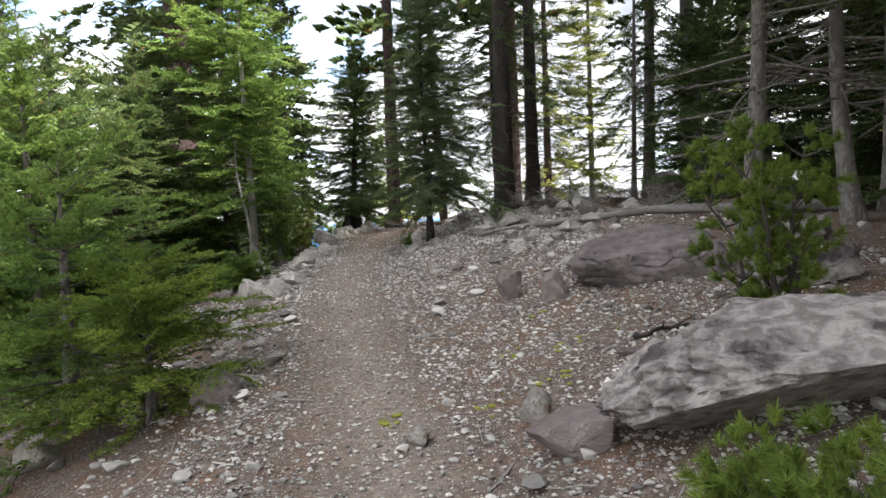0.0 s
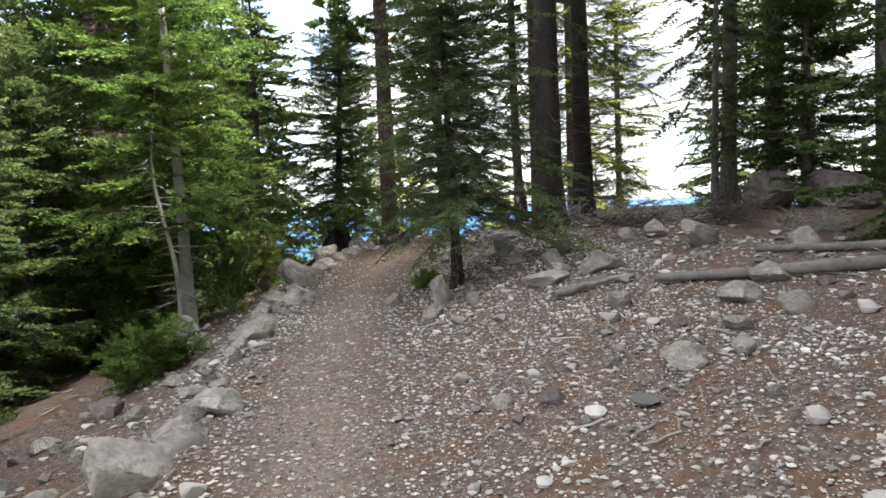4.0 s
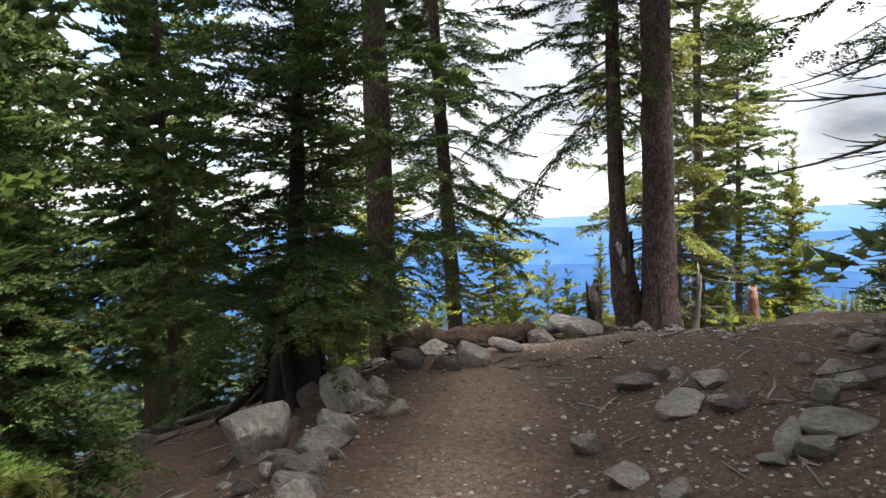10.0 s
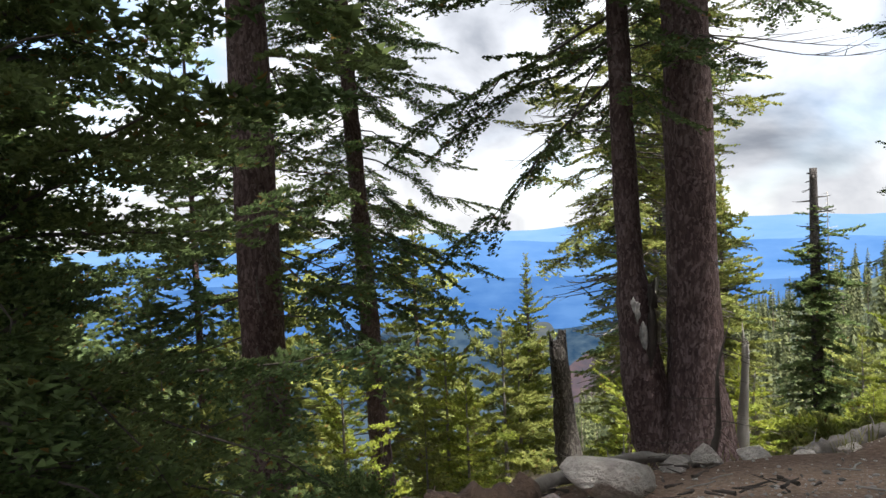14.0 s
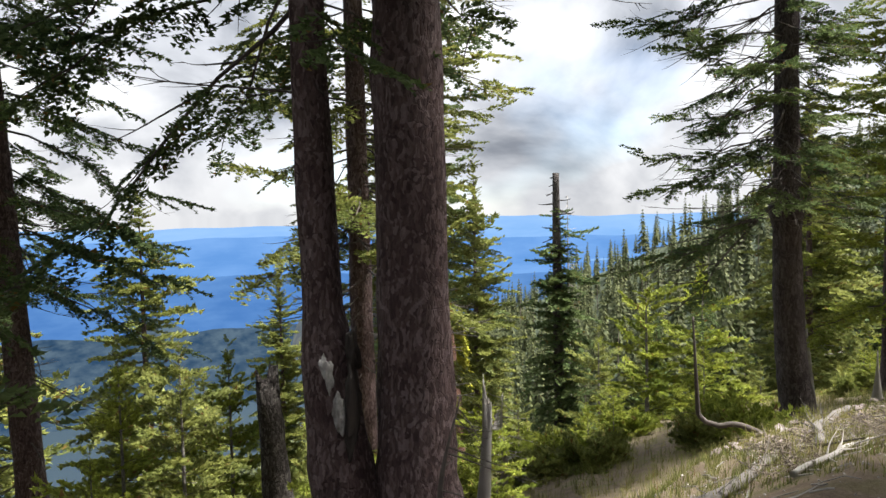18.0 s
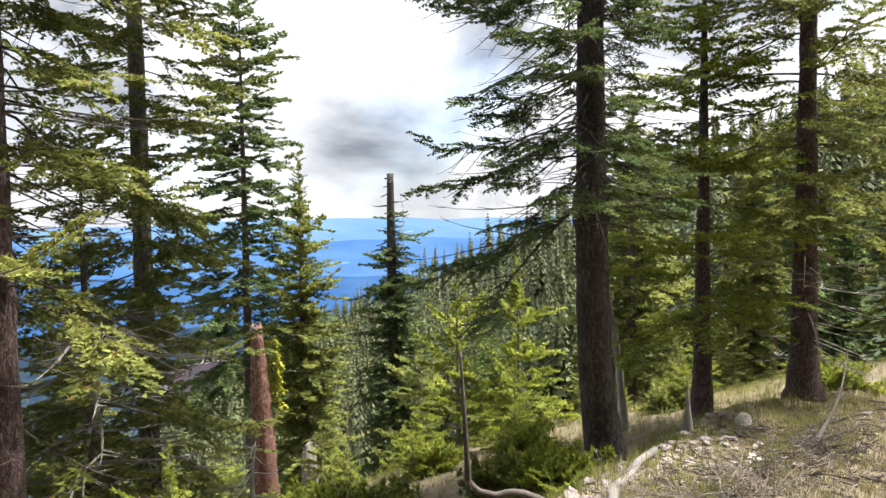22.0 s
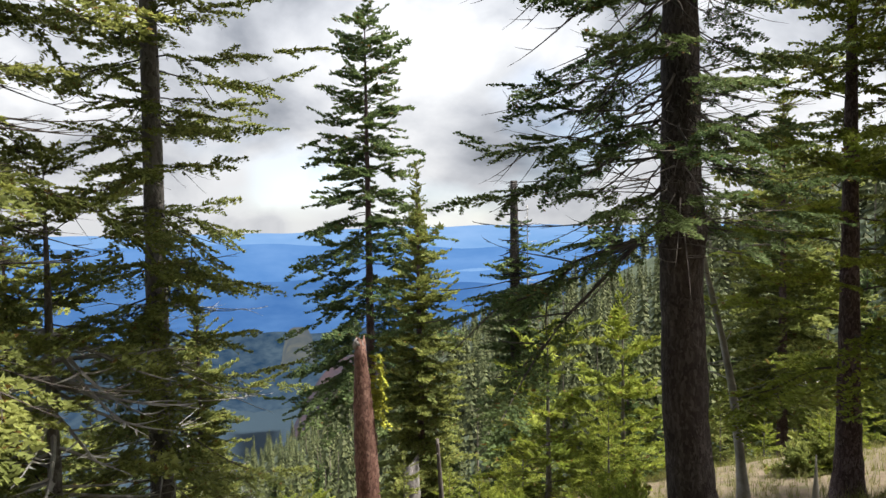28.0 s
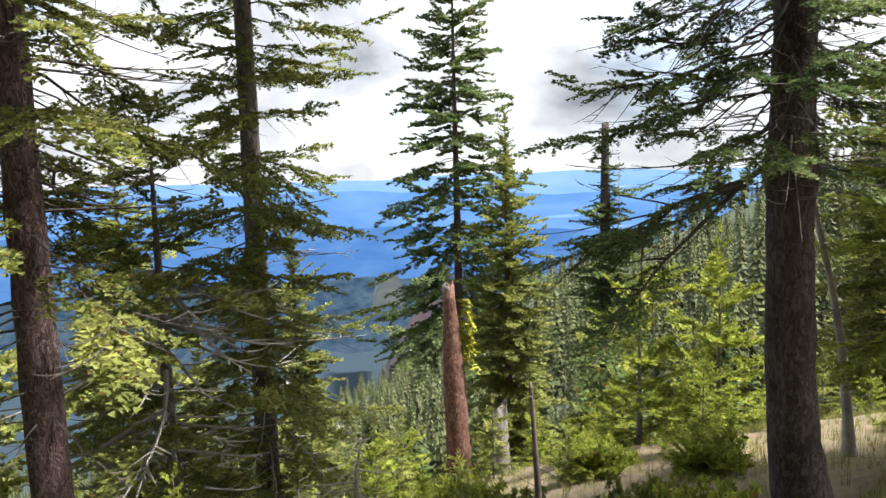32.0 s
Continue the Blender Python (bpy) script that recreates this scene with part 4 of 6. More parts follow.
def log(x0, y0, x1, y1, r0, r1, mat, label, lift=0.0, seed=5, bend=0.0, name="log", knots=8, rough=0.06):
    rng = np.random.default_rng(seed)
    u = np.linspace(0, 1, 34)
    X, Y = x0 + (x1 - x0) * u, y0 + (y1 - y0) * u
    nx, ny = -(y1 - y0), (x1 - x0)
    n = math.hypot(nx, ny)
    off = bend * np.sin(u * 3.1) + 0.02 * np.sin(u * 17 + seed)
    X, Y = X + nx / n * off, Y + ny / n * off
    r = r0 + (r1 - r0) * u
    Z = ground_z(X, Y)
    Z = np.convolve(np.pad(Z, 4, mode="edge"), np.ones(9) / 9, "valid") + r * 0.72 + lift
    root = new(name)
    root.location = (x0, y0, Z[0])
    P = np.stack([X - x0, Y - y0, Z - Z[0]], -1)
    V, q = tube_np(P, r * (1 + rough * rng.standard_normal(len(u))), 14, rough, rng)
    part_np("stem", V, q, mat, root, smooth=True)
    s = Soup()
    for k in range(knots):
        i = rng.integers(2, 24)
        dead_branch(s, P[i], rng.uniform(0, 6.28), rng.uniform(0.1, 0.7), rng.uniform(0.1, 0.45), max(0.008, r[i] * 0.16), rng, 2)
    tagged(part_np("branch_stubs", *s.get(), mat, root), kind="stuff")
    return tagged(root, label, "log")


log(2.85, -0.75, 6.2, -2.6, 0.035, 0.07, LOGBARK, "long weathered grey fallen log on the slope", 0.03, 1)
log(3.9, -0.1, 6.6, -1.5, 0.03, 0.06, LOGBARK, "pale barkless fallen log behind another", 0.02, 2)
log(-0.62, 8.2, 0.95, 8.75, 0.14, 0.11, ROTTEN, "rotten brown log lying behind trail rocks", 0.02, 3, 0.05, rough=0.15)
log(0.8, 8.8, 2.45, 9.75, 0.05, 0.03, LOGBARK, "thin grey dead stem lying at the big fir's foot", 0.07, 4, 0.05, rough=0.08)
log(7.0, 10.9, 10.3, 12.9, 0.055, 0.04, LOGBARK, "grey dead stem lying on the brushy bank", 0.02, 6, 0.2)
log(3.7, 10.45, 4.75, 10.15, 0.085, 0.07, LOGBARK, "short broken grey log on the bank crest", 0.0, 11, 0.03, rough=0.1)
log(4.7, 10.45, 8.4, 11.25, 0.05, 0.028, LOGBARK, "long grey twisted dead stem along the bank crest", 0.02, 12, 0.16, knots=14)
log(5.6, 10.2, 7.4, 10.75, 0.022, 0.012, GREY_TWIG, "thin bleached branch lying in the brush", 0.03, 13, -0.12, "fallen_branch", 8)
log(2.05, -0.78, 2.75, -0.45, 0.03, 0.02, DEADWOOD, "short crooked dead branch on the ground", 0.03, 7, 0.06, "fallen_branch", 3)
log(3.1, -6.25, 3.6, -6.13, 0.016, 0.01, BURNT, "short dark stick on the gravel", 0.0, 8, 0.02, "stick", 2)
log(-4.6, 4.0, -2.4, 4.4, 0.05, 0.03, DEADWOOD, "thin dead branch under the young firs", 0.02, 9, 0.1, "fallen_branch", 5)
log(-3.6, 8.3, -1.7, 8.7, 0.06, 0.04, BURNT, "charred log in the shade", 0.0, 10)


def stump(x, y, H, r, seed, mat, label, name="tree_stump", jag=0.12, moss=False, dz=0.0, lean=(0, 0), point=0.28):
    rng = np.random.default_rng(seed)
    root = new(name)
    zs = np.concatenate([np.linspace(-0.5, 0.6, 8), np.linspace(0.75, H, max(6, int(H * 4)))])
    prof = r * (1 - point * np.clip(zs / H, 0, 1)) * (1 + 0.7 * np.exp(-np.maximum(zs, 0) / 0.3))
    if moss:
        prof = prof * (1 - 0.42 * np.clip((zs - H + 3.2) / 3.2, 0, 1) ** 1.5)
    P = np.stack([lean[0] * zs / H, lean[1] * zs / H, zs], -1)
    V, q = tube_np(P, prof, 16, 0.05, rng)
    V[len(zs) * 16 - 16:len(zs) * 16, 2] += rng.uniform(-jag, jag * 1.6, 16)
    trunk = part_np("trunk", V, q, mat, root, smooth=True)
    if moss:
        V, Fc = rock_np(seed + 7, 2, 5, 0.25)
        ob = part_np("broken_cap", V * (r * 0.85, r * 0.8, 0.5) + (P[-1][0] - 0.08, P[-1][1], H + 0.08), Fc, BARK_GREY, trunk, "pale splintered broken top", True)
        s = Soup()
        for k in range(60):
            a, z = rng.uniform(-0.7, 0.9), H - rng.uniform(0.3, 2.6) ** 1.1
            o = np.array([math.cos(a) * r * 0.9, math.sin(a) * r * 0.9, z])
            SV, SF = SPRAYS_FAR[k % 2]
            s.add(SV * rng.uniform(0.15, 0.5) @ turn_np(a + rng.normal(0, 0.4), -0.9 + rng.normal(0, 0.3)).T + o, SF)
        tagged(part_np("moss", *s.get(), MOSS, trunk, "yellow-green moss on the bark"), kind="stuff")
    root.matrix_basis = pose(x, y, gz(x, y) + dz)
    return tagged(root, label, "stump")


stump(3.15, 15.1, -1.67 - gz(3.15, 15.1), 0.185, 401, BARK_CHAR, "tall charred broken stump on the slope", jag=0.18, lean=(-0.12, 0.0))
stump(14.55, 32.7, -4.1 - gz(14.55, 32.7), 0.47, 402, BARK_RED, "broken-off red-brown trunk with yellow moss", moss=True, jag=0.35, lean=(-0.25, 0.1))
stump(3.5, 10.98, 1.2, 0.06, 403, DEADWOOD, "slim grey dead stump beside the big fir", jag=0.2, lean=(0.15, 0.1), point=0.5)
stump(15.7, 31.6, 2.3, 0.38, 404, BARK_GREY, "pale splintered shattered stump", jag=0.8)
stump(11.6, 13.3, 0.65, 0.05, 405, DEADWOOD, "small pointed grey dead snag", jag=0.03, point=0.85)


def dead_tree(x, y, H, r, seed, mat, label, n, length, lean=(0, 0), curve=0.05, green=None, el=(-0.4, 0.2), low=0.2, kids=5, top=1.0, taper=0.9, name="dead_tree"):
    rng = np.random.default_rng(seed)
    root = new(name)
    zs = np.linspace(-0.4, H, 40)
    P = np.stack([lean[0] * zs / H + curve * np.sin(zs / H * 7), lean[1] * zs / H + curve * np.cos(zs / H * 5) - curve, zs], -1)
    V, q = tube_np(P, r * (1 - taper * np.clip(zs / H, 0, 1)) * (1 + 0.5 * np.exp(-np.maximum(zs, 0) / 0.2)), 10, 0.04, rng)
    part_np("trunk", V, q, mat, root, smooth=True)
    s = Soup()
    for k in range(n):
        z = H * (low + (top - low) * (k + rng.random()) / n)
        o = np.array([np.interp(z, zs, P[:, c]) for c in range(3)])
        dead_branch(s, o, rng.uniform(0, 6.28), rng.uniform(*el), length * rng.uniform(0.4, 1.1) * (1.15 - 0.6 * z / H), max(0.003, r * 0.16), rng, kids)
    tagged(part_np("deadwood", *s.get(), mat, root), kind="stuff")
    if green:
        f = Soup()
        for k in range(green[2]):
            z = green[0] + (green[1] - green[0]) * rng.random()
            o = np.array([np.interp(z, zs, P[:, c]) for c in range(3)])
            SV, SF = SPRAYS_M2[k % 3]
            f.add(SV * green[3] * rng.uniform(0.5, 1.1) @ turn_np(rng.uniform(0, 6.28), rng.uniform(-0.4, 0.5), rng.normal(0, 0.3)).T + o, SF)
        tagged(part_np("crown", *f.get(), green[4], root), kind="stuff")
    root.matrix_basis = pose(x, y, gz(x, y))
    return tagged(root, label, "dead tree")


dead_tree(-1.95, 1.2, 2.9, 0.036, 501, GREY_TWIG, "crooked bleached dead sapling with a green tip", 80, 0.45, (-0.15, 0.1), 0.06, (2.2, 3.3, 60, 0.5, FIR_LIGHT), low=0.15, kids=4, top=0.85)
def crook():
    """A bleached bent branch at the dead sapling's foot."""
    root = new("bent_branch")
    a = np.linspace(-0.3, 3.9, 22)
    P = np.stack([-0.15 * np.cos(a) + 0.02 * a, -0.05 * a, 0.05 + 0.24 * np.sin(a)], -1)
    part_np("stem", *tube_np(P, 0.04 - 0.005 * a, 10, 0.05, np.random.default_rng(6)), GREY_TWIG, root, smooth=True)
    s, rng = Soup(), np.random.default_rng(7)
    for k in range(14):
        dead_branch(s, P[rng.integers(4, 20)], rng.uniform(0, 6.28), rng.uniform(-0.5, 0.8), rng.uniform(0.15, 0.4), 0.006, rng, 3)
    tagged(part_np("twigwork", *s.get(), GREY_TWIG, root), kind="stuff")
    root.matrix_basis = pose(-1.78, 0.95, gz(-1.78, 0.95))
    tagged(root, "bleached bent dead branch beside a sapling", "branch")


crook()
tangle = dead_tree(4.4, -4.5, 5.5, 0.085, 502, BARK_GREY, "grey dead tree with a tangle of bare branches", 90, 1.25, (0.3, 0.2), 0.05, (2.2, 5.0, 70, 0.8, FIR), kids=7)
dead_tree(13.9, 16.0, 5.5, 0.075, 503, GREY_TWIG, "thin leaning grey dead pole with curled stubs", 22, 0.5, (-0.9, 0.5), 0.10, el=(-0.2, 0.6), low=0.3)
dead_tree(29.6, 46.3, 2.81 - gz(29.6, 46.3), 0.42, 504, BARK_CHAR, "tall snag with a bare broken top over green boughs", 26, 2.4, (0, 0), 0.05, None, low=0.62, taper=0.45)
dead_tree(31.0, 46.9, 1.3 - gz(31.0, 46.9), 0.16, 505, GREY_TWIG, "slender bare snag beside a larger one", 40, 1.2, (0, 0), 0.05, None, low=0.5)
dead_tree(2.6, 9.95, 1.2, 0.03, 506, LIMB, "low tangle of dead twigs at a fir's foot", 16, 0.6, (0.2, 0), 0.05, kids=6)
dead_tree(10.6, 11.35, 0.8, 0.022, 509, LIMB, "fallen dead bough with drooping twigs on the bank", 26, 0.6, (1.5, 0.3), 0.06, el=(-0.9, 0.1), kids=5, name="dead_bough")
dead_tree(5.6, 17.3, 2.2, 0.06, 507, GREY_TWIG, "dead grey sapling with bare twigs", 30, 0.9, (-0.3, 0), 0.08, kids=6)
dead_tree(7.3, 17.0, max(1.0, -2.7 - gz(7.3, 17.0)), 0.07, 508, GREY_TWIG, "small bleached dead treetop with rusty twigs", 34, 0.9, (0, 0), 0.06, kids=6)


def bent_sapling():
    root = new("bent_sapling")
    u = np.linspace(0, 1, 40)
    # out along the slope to one side, then straight up
    P = np.stack([-0.75 * np.minimum(1, u / 0.35) ** 0.8 - 0.15 * u, 0.62 * np.minimum(1, u / 0.35) ** 0.8, 0.30 * np.sin(np.minimum(u / 0.30, 1) * 3.1) * 0.6 - 0.12 + 2.3 * np.maximum(0, u - 0.22)], -1)
    V, q = tube_np(P, 0.05 * (1 - 0.75 * u), 8)
    part_np("stem", V, q, LIMB, root, smooth=True)
    s, rng = Soup(), np.random.default_rng(9)
    for k in range(9):
        i = rng.integers(14, 38)
        dead_branch(s, P[i], rng.uniform(0, 6.28), rng.uniform(-0.3, 0.5), rng.uniform(0.1, 0.35), 0.006, rng, 2)
    tagged(part_np("twigwork", *s.get(), LIMB, root), kind="stuff")
    root.matrix_basis = pose(8.2, 12.45, gz(8.2, 12.45) + 0.05) @ Matrix.Diagonal((0.78, 0.78, 0.78, 1))
    tagged(root, "bare sapling stem bent sideways then upright", "dead sapling")


bent_sapling()

# ---- trees on the first arm of the trail ----
full = dict(start=0.03, pair=True, el=(-4, 38), gap=0.25, per_ring=6, sprays=SPRAYS_M2, size=0.62, bark=BARK_GREY)
stand(sp(9.0, 0.15, 101, reach=(1.35, 0.2), mat=FIR_LIGHT, fine_to=5.5, label="dense bright green young fir beside the trail", **full), -3.0, 3.1)
young = stand(sp(5.2, 0.09, 104, reach=(1.15, 0.2), mat=FIR, label="bushy young green fir in a thicket", **full), -4.4, 2.3)
stand(sp(6.5, 0.075, 114, reach=(0.75, 0.15), mat=FIR_LIGHT, label="bright green fir with a pale bleached stem", **{**full, "start": 0.2, "bark": GREY_TWIG, "curve": 0.05, "fine_to": 5.0, "thin": 0.8}), -2.05, 1.7)
again(young, -4.0, 0.6, 120, 0.8)
again(young, -6.2, 1.2, 220, 1.3)
again(young, -5.4, 4.2, 20, 1.25)
again(young, -2.6, 5.2, 310, 0.62)
stand(sp(4.5, 0.052, 102, reach=(0.85, 0.22), mat=FIR_GREY, label="small green fir with drooping boughs at the trail edge", **{**full, "start": 0.18, "bare": 0.0, "curve": 0.03, "sprays": SPRAYS, "size": 0.40, "gap": 0.17, "per_ring": 7, "fine_to": 4.5, "deadr": 0.5, "dead": (0.6, 2.8, 100, 0.8), "deadmat": GREY_TWIG, "el": (0, 30), "sag": 0.5, "bark": BARK_CHAR, "side": (0.2, 0.25)}), 1.2, 1.12)
stand(sp(2.05, 0.06, 105, reach=(1.3, 0.15), mat=FIR_LIGHT, label="spreading young fir with layered boughs beside the trail", **{**full, "start": 0.08, "sprays": SPRAYS, "size": 0.5, "gap": 0.19, "per_ring": 6, "pair": False, "el": (-2, 40), "side": (-0.3, 0.2)}), -1.0, -5.6)
slender = stand(sp(4.3, 0.07, 113, reach=(0.85, 0.12), mat=FIR_LIGHT, label="slender pointed young fir below the trail", **{**full, "gap": 0.2, "el": (-2, 45)}), -2.85, -3.25)
again(slender, -4.6, -1.6, 140, 1.25, "slender young fir in the thicket")
again(young, -4.3, -3.4, 77, 0.6)
again(young, -4.1, -0.8, 190, 0.9)
stand(sp(1.15, 0.03, 106, reach=(0.75, 0.2), mat=PINE, label="low yellow-green fir shrub at the trail edge", category="shrub", **{**full, "start": 0.08, "gap": 0.12, "sprays": SPRAYS, "size": 0.4}), -0.2, -5.95)
stand(sp(25.0, 0.36, 107, start=0.2, reach=(2.6, 0.3), el=(-18, 30), gap=0.7, per_ring=5, size=1.1, sprays=SPRAYS_MID, fine_to=9, mat=FIR, label="very tall fir with a bare brown trunk"), -5.0, 5.6)
stand(sp(5.0, 0.095, 108, knots=((0.2, 0.35), (0.35, 0.4), (0.5, 0.4), (0.65, 0.35), (0.8, 0.25)), start=0.17, reach=(1.15, 0.25), pair=True, el=(-2, 32), gap=0.20, per_ring=7, size=0.5, sprays=SPRAYS, fine_to=4.2, mat=FIR, bark=BURNT, flare=2.9, lean=(0.25, 0.1), sag=0.34, dead=(0.5, 1.6, 24, 0.8), label="dark fir on a charred flaring butt"), -1.35, 7.3)
def charred_roots(x, y):
    """The burnt root legs that carry the leaning fir's flared foot."""
    root, rng = new("charred_roots"), np.random.default_rng(71)
    for k in range(9):
        a = k * 0.7 + rng.normal(0, 0.2)
        u = np.linspace(0, 1, 9)
        d = 0.10 + (0.40 + 0.25 * rng.random()) * u ** 1.6
        P = np.stack([np.cos(a + 0.4 * u) * d, np.sin(a + 0.4 * u) * d, 0.75 * (1 - u) ** 1.4 - 0.10 * u], -1)
        part_np("root", *tube_np(P, 0.085 * (1 - 0.6 * u), 8, 0.08, rng), (BURNT, LIMB)[k % 3 == 1], root, smooth=True)
    root.matrix_basis = pose(x, y, gz(x, y))
    return tagged(root, "charred root legs of a leaning fir", "roots")


charred_roots(-1.35, 7.3)
trunkA = sp(20.0, 0.20, 109, thin=0.75, side=(3.14, 0.25), start=0.13, reach=(1.3, 0.3), el=(-14, 30), gap=0.34, per_ring=4, size=0.5, sprays=SPRAYS, fine_to=6.5, bare=0.3, mat=FIR_DARK, bark=BURNT, dead=(0.3, 2.6, 60, 1.3), label="dark fir trunk with dead lower branches on the slope")
stand(trunkA, 2.55, 4.3)
again(trunkA, 3.2, 5.3, 130, 0.8, "slender dark fir behind another trunk")
crest = sp(18.0, 0.15, 110, thin=0.7, start=0.16, reach=(1.25, 0.3), el=(-18, 30), gap=0.5, per_ring=4, size=0.7, sprays=SPRAYS_M2, fine_to=8.0, bare=0.3, mat=FIR_DARK, bark=BARK_GREY, lean=(0.3, -0.2), dead=(0.6, 3.2, 60, 1.3), label="slim fir on the hill crest with dead lower boughs")
stand(crest, 6.15, 7.0)
again(crest, 7.3, 7.7, 100, 1.35, "thick dark fir on the hill crest")
again(crest, 8.6, 6.2, 200, 1.1)
again(crest, 10.6, 5.6, 280, 1.2)
again(crest, 5.6, 6.1, 40, 0.45, "thin forked fir in the shade of the crest")
bushy = stand(sp(5.0, 0.10, 111, reach=(1.3, 0.2), mat=FIR_DARK, label="shaded dark green fir above the logs", **{**full, "start": 0.08, "dead": (0.3, 1.5, 30, 1.0), "deadmat": GREY_TWIG}), 6.4, 0.3)
again(bushy, 7.6, -1.6, 150, 1.2)
again(bushy, 7.6, -5.8, 250, 1.2)
again(tangle, 5.7, -3.7, 140, 1.05)
again(tangle, 6.6, -2.6, 250, 0.9)
again(bushy, 9.0, 1.6, 20, 1.5)
again(bushy, 7.0, 5.7, 75, 0.9)

# Unseen firs added on the sun's side to shade the first arm.
uphill = stand(sp(20.0, 0.19, 112, start=0.26, reach=(2.7, 0.4), el=(-14, 30), gap=0.55, per_ring=7, size=1.5, sprays=SPRAYS_FAR, bare=0.12, mat=FIR_DARK, bark=BARK_GREY, dead=(0.8, 5.5, 60, 1.5), deadmat=GREY_TWIG, label="tall dark fir added uphill out of view for shade"), 7.6, -2.9)
for x, y, a, s in ((8.7, -5.4, 40, 1.1), (7.1, -7.0, 90, 1.0), (9.4, -1.2, 160, 1.1), (8.0, -9.6, 230, 1.05), (7.9, -12.0, 20, 1.0)):
    again(uphill, x, y, a, s)
for x, y, a, s in ((12.5, -3.0, 70, 1.3), (13.5, 1.0, 200, 1.25), (8.3, -14.5, 260, 1.2), (14.5, -8.5, 320, 1.4)):
    again(uphill, x, y, a, s)

# ---- trees at the bend and on the outer slope ----
sparse = dict(pair=True, el=(-18, 28), per_ring=4, sprays=SPRAYS_M2, size=0.75, bare=0.22)
stand(sp(24.0, 0.24, 120, start=0.10, reach=(1.7, 0.3), gap=0.5, fine_to=6.5, mat=FIR, dead=(0.8, 4.5, 34, 1.2), flare=1.5, label="tall fir with scaly purple-brown bark", **{**sparse, "thin": 0.6}), -0.91, 12.1)
stand(sp(22.0, 0.21, 121, start=0.22, reach=(2.0, 0.3), gap=0.42, fine_to=12.0, mat=FIR_DARK, dead=(1.5, 6.0, 50, 1.6), twiggy=2, label="tall straight fir with layered flat boughs", lean=(-0.9, 0), **{**sparse, "per_ring": 5, "size": 0.65}), 0.45, 18.1)
stand(sp(24.0, 0.235, 122, start=0.17, reach=(1.7, 0.3), gap=0.5, fine_to=7.0, mat=FIR_DARK, flare=2.4, dead=(3.9, 6.6, 24, 1.7), deadr=0.6, label="large red-brown fir trunk with curling dead boughs", twiggy=4, up=0.1, sag=-0.12, **{**sparse, "bare": 0.5, "thin": 0.8, "size": 0.55, "el": (-26, 24)}), 2.97, 10.75)
forked = stand(sp(17.0, 0.125, 123, start=0.22, gap=0.30, fine_to=6.5, mat=FIR_DARK, flare=2.2, kick=(-0.335, 0.05), knots=((1.73, 0.30), (1.58, 0.45), (1.41, 0.45), (1.23, 0.45), (1.05, 0.5), (0.88, 0.5), (0.7, 0.45), (0.5, 0.4)), dead=(2.9, 5.6, 18, 1.2), deadr=0.7, label="slimmer fir stem forking from the big trunk's foot", **{**sparse, "bark": BARK, "thin": 0.7, "side": (2.4, 0.45), "size": 0.5, "bare": 0.35, "twiggy": 3, "per_ring": 5, "reach": (1.15, 0.3)}), 2.75, 10.85)
LICHEN = plain_mat("white_lichen_scar", (0.11, 0.095, 0.09), (0.46, 0.44, 0.42), 26.0, 0.95, 1.0, 0.02, (1, 1, 0.5), edge=0.1)
for k, (a, z, w, h, m_, nm, lb) in enumerate(((-2.0, 1.62, 0.085, 0.24, LICHEN, "scar", "whitish weathered scar on the fork's foot"), (-1.75, 1.4, 0.075, 0.26, LICHEN, "scar", "whitish weathered scar on the fork's foot"),
                                             (-1.2, 1.42, 0.15, 0.62, BURNT, "char_ridge", "black charred ridge"), (-0.95, 1.72, 0.12, 0.3, BURNT, "char_ridge", "black charred ridge"))):
    V, Fc = rock_np(640 + k, 4, 8, 0.55)
    c_, s_ = math.cos(a), math.sin(a)
    V = V * (0.05, w, h)
    kx, rr = -0.335 * (1 - math.exp(-z)), 0.172
    V = np.stack([V[:, 0] * c_ - V[:, 1] * s_ + kx + c_ * rr, V[:, 0] * s_ + V[:, 1] * c_ + s_ * rr, V[:, 2] + z], -1)
    part_np(nm, V, Fc, m_, next(c for c in forked.children if c.name.startswith("trunk")), lb, True)
stand(sp(20.0, 0.17, 124, start=0.2, reach=(1.7, 0.3), gap=0.55, fine_to=13.0, mat=OLIVE, bark=BARK, dead=(2.0, 6.0, 50, 1.5), deadmat=LIMB, twiggy=5, up=0.2, label="grey-barked fir with shaggy olive boughs", **{**sparse, "size": 0.62, "per_ring": 5, "bare": 0.32}), 4.39, 15.6)
stand(sp(19.0, 0.16, 125, start=0.06, reach=(1.55, 0.3), gap=0.55, fine_to=13.0, mat=OLIVE, bark=BARK_GREY, dead=(0.6, 4.5, 90, 1.5), deadmat=GREY_TWIG, twiggy=4, up=0.2, label="fir with olive boughs and a skirt of dead twigs", **{**sparse, "per_ring": 6, "size": 0.65}), 6.38, 18.3)
VIEW_LEFT = radians(140)
stand(sp(19.0, 0.245, 127, start=0.20, reach=(1.75, 0.4), gap=0.30, fine_to=9.5, mat=FIR, bark=BARK_DUSK, twiggy=7, up=0.05, flare=1.5, kick=(-0.22, 0.16), knots=((3.61, 0.26), (3.48, 0.18)), dead=(3.2, 6.5, 56, 1.7), deadr=0.7, sag=-0.20, side=(VIEW_LEFT, 0.45),
         label="big fir with a knotted trunk and long drooping boughs", **{**sparse, "bare": 0.5, "el": (-34, 20), "per_ring": 6, "size": 0.5}), 11.2, 14.2)
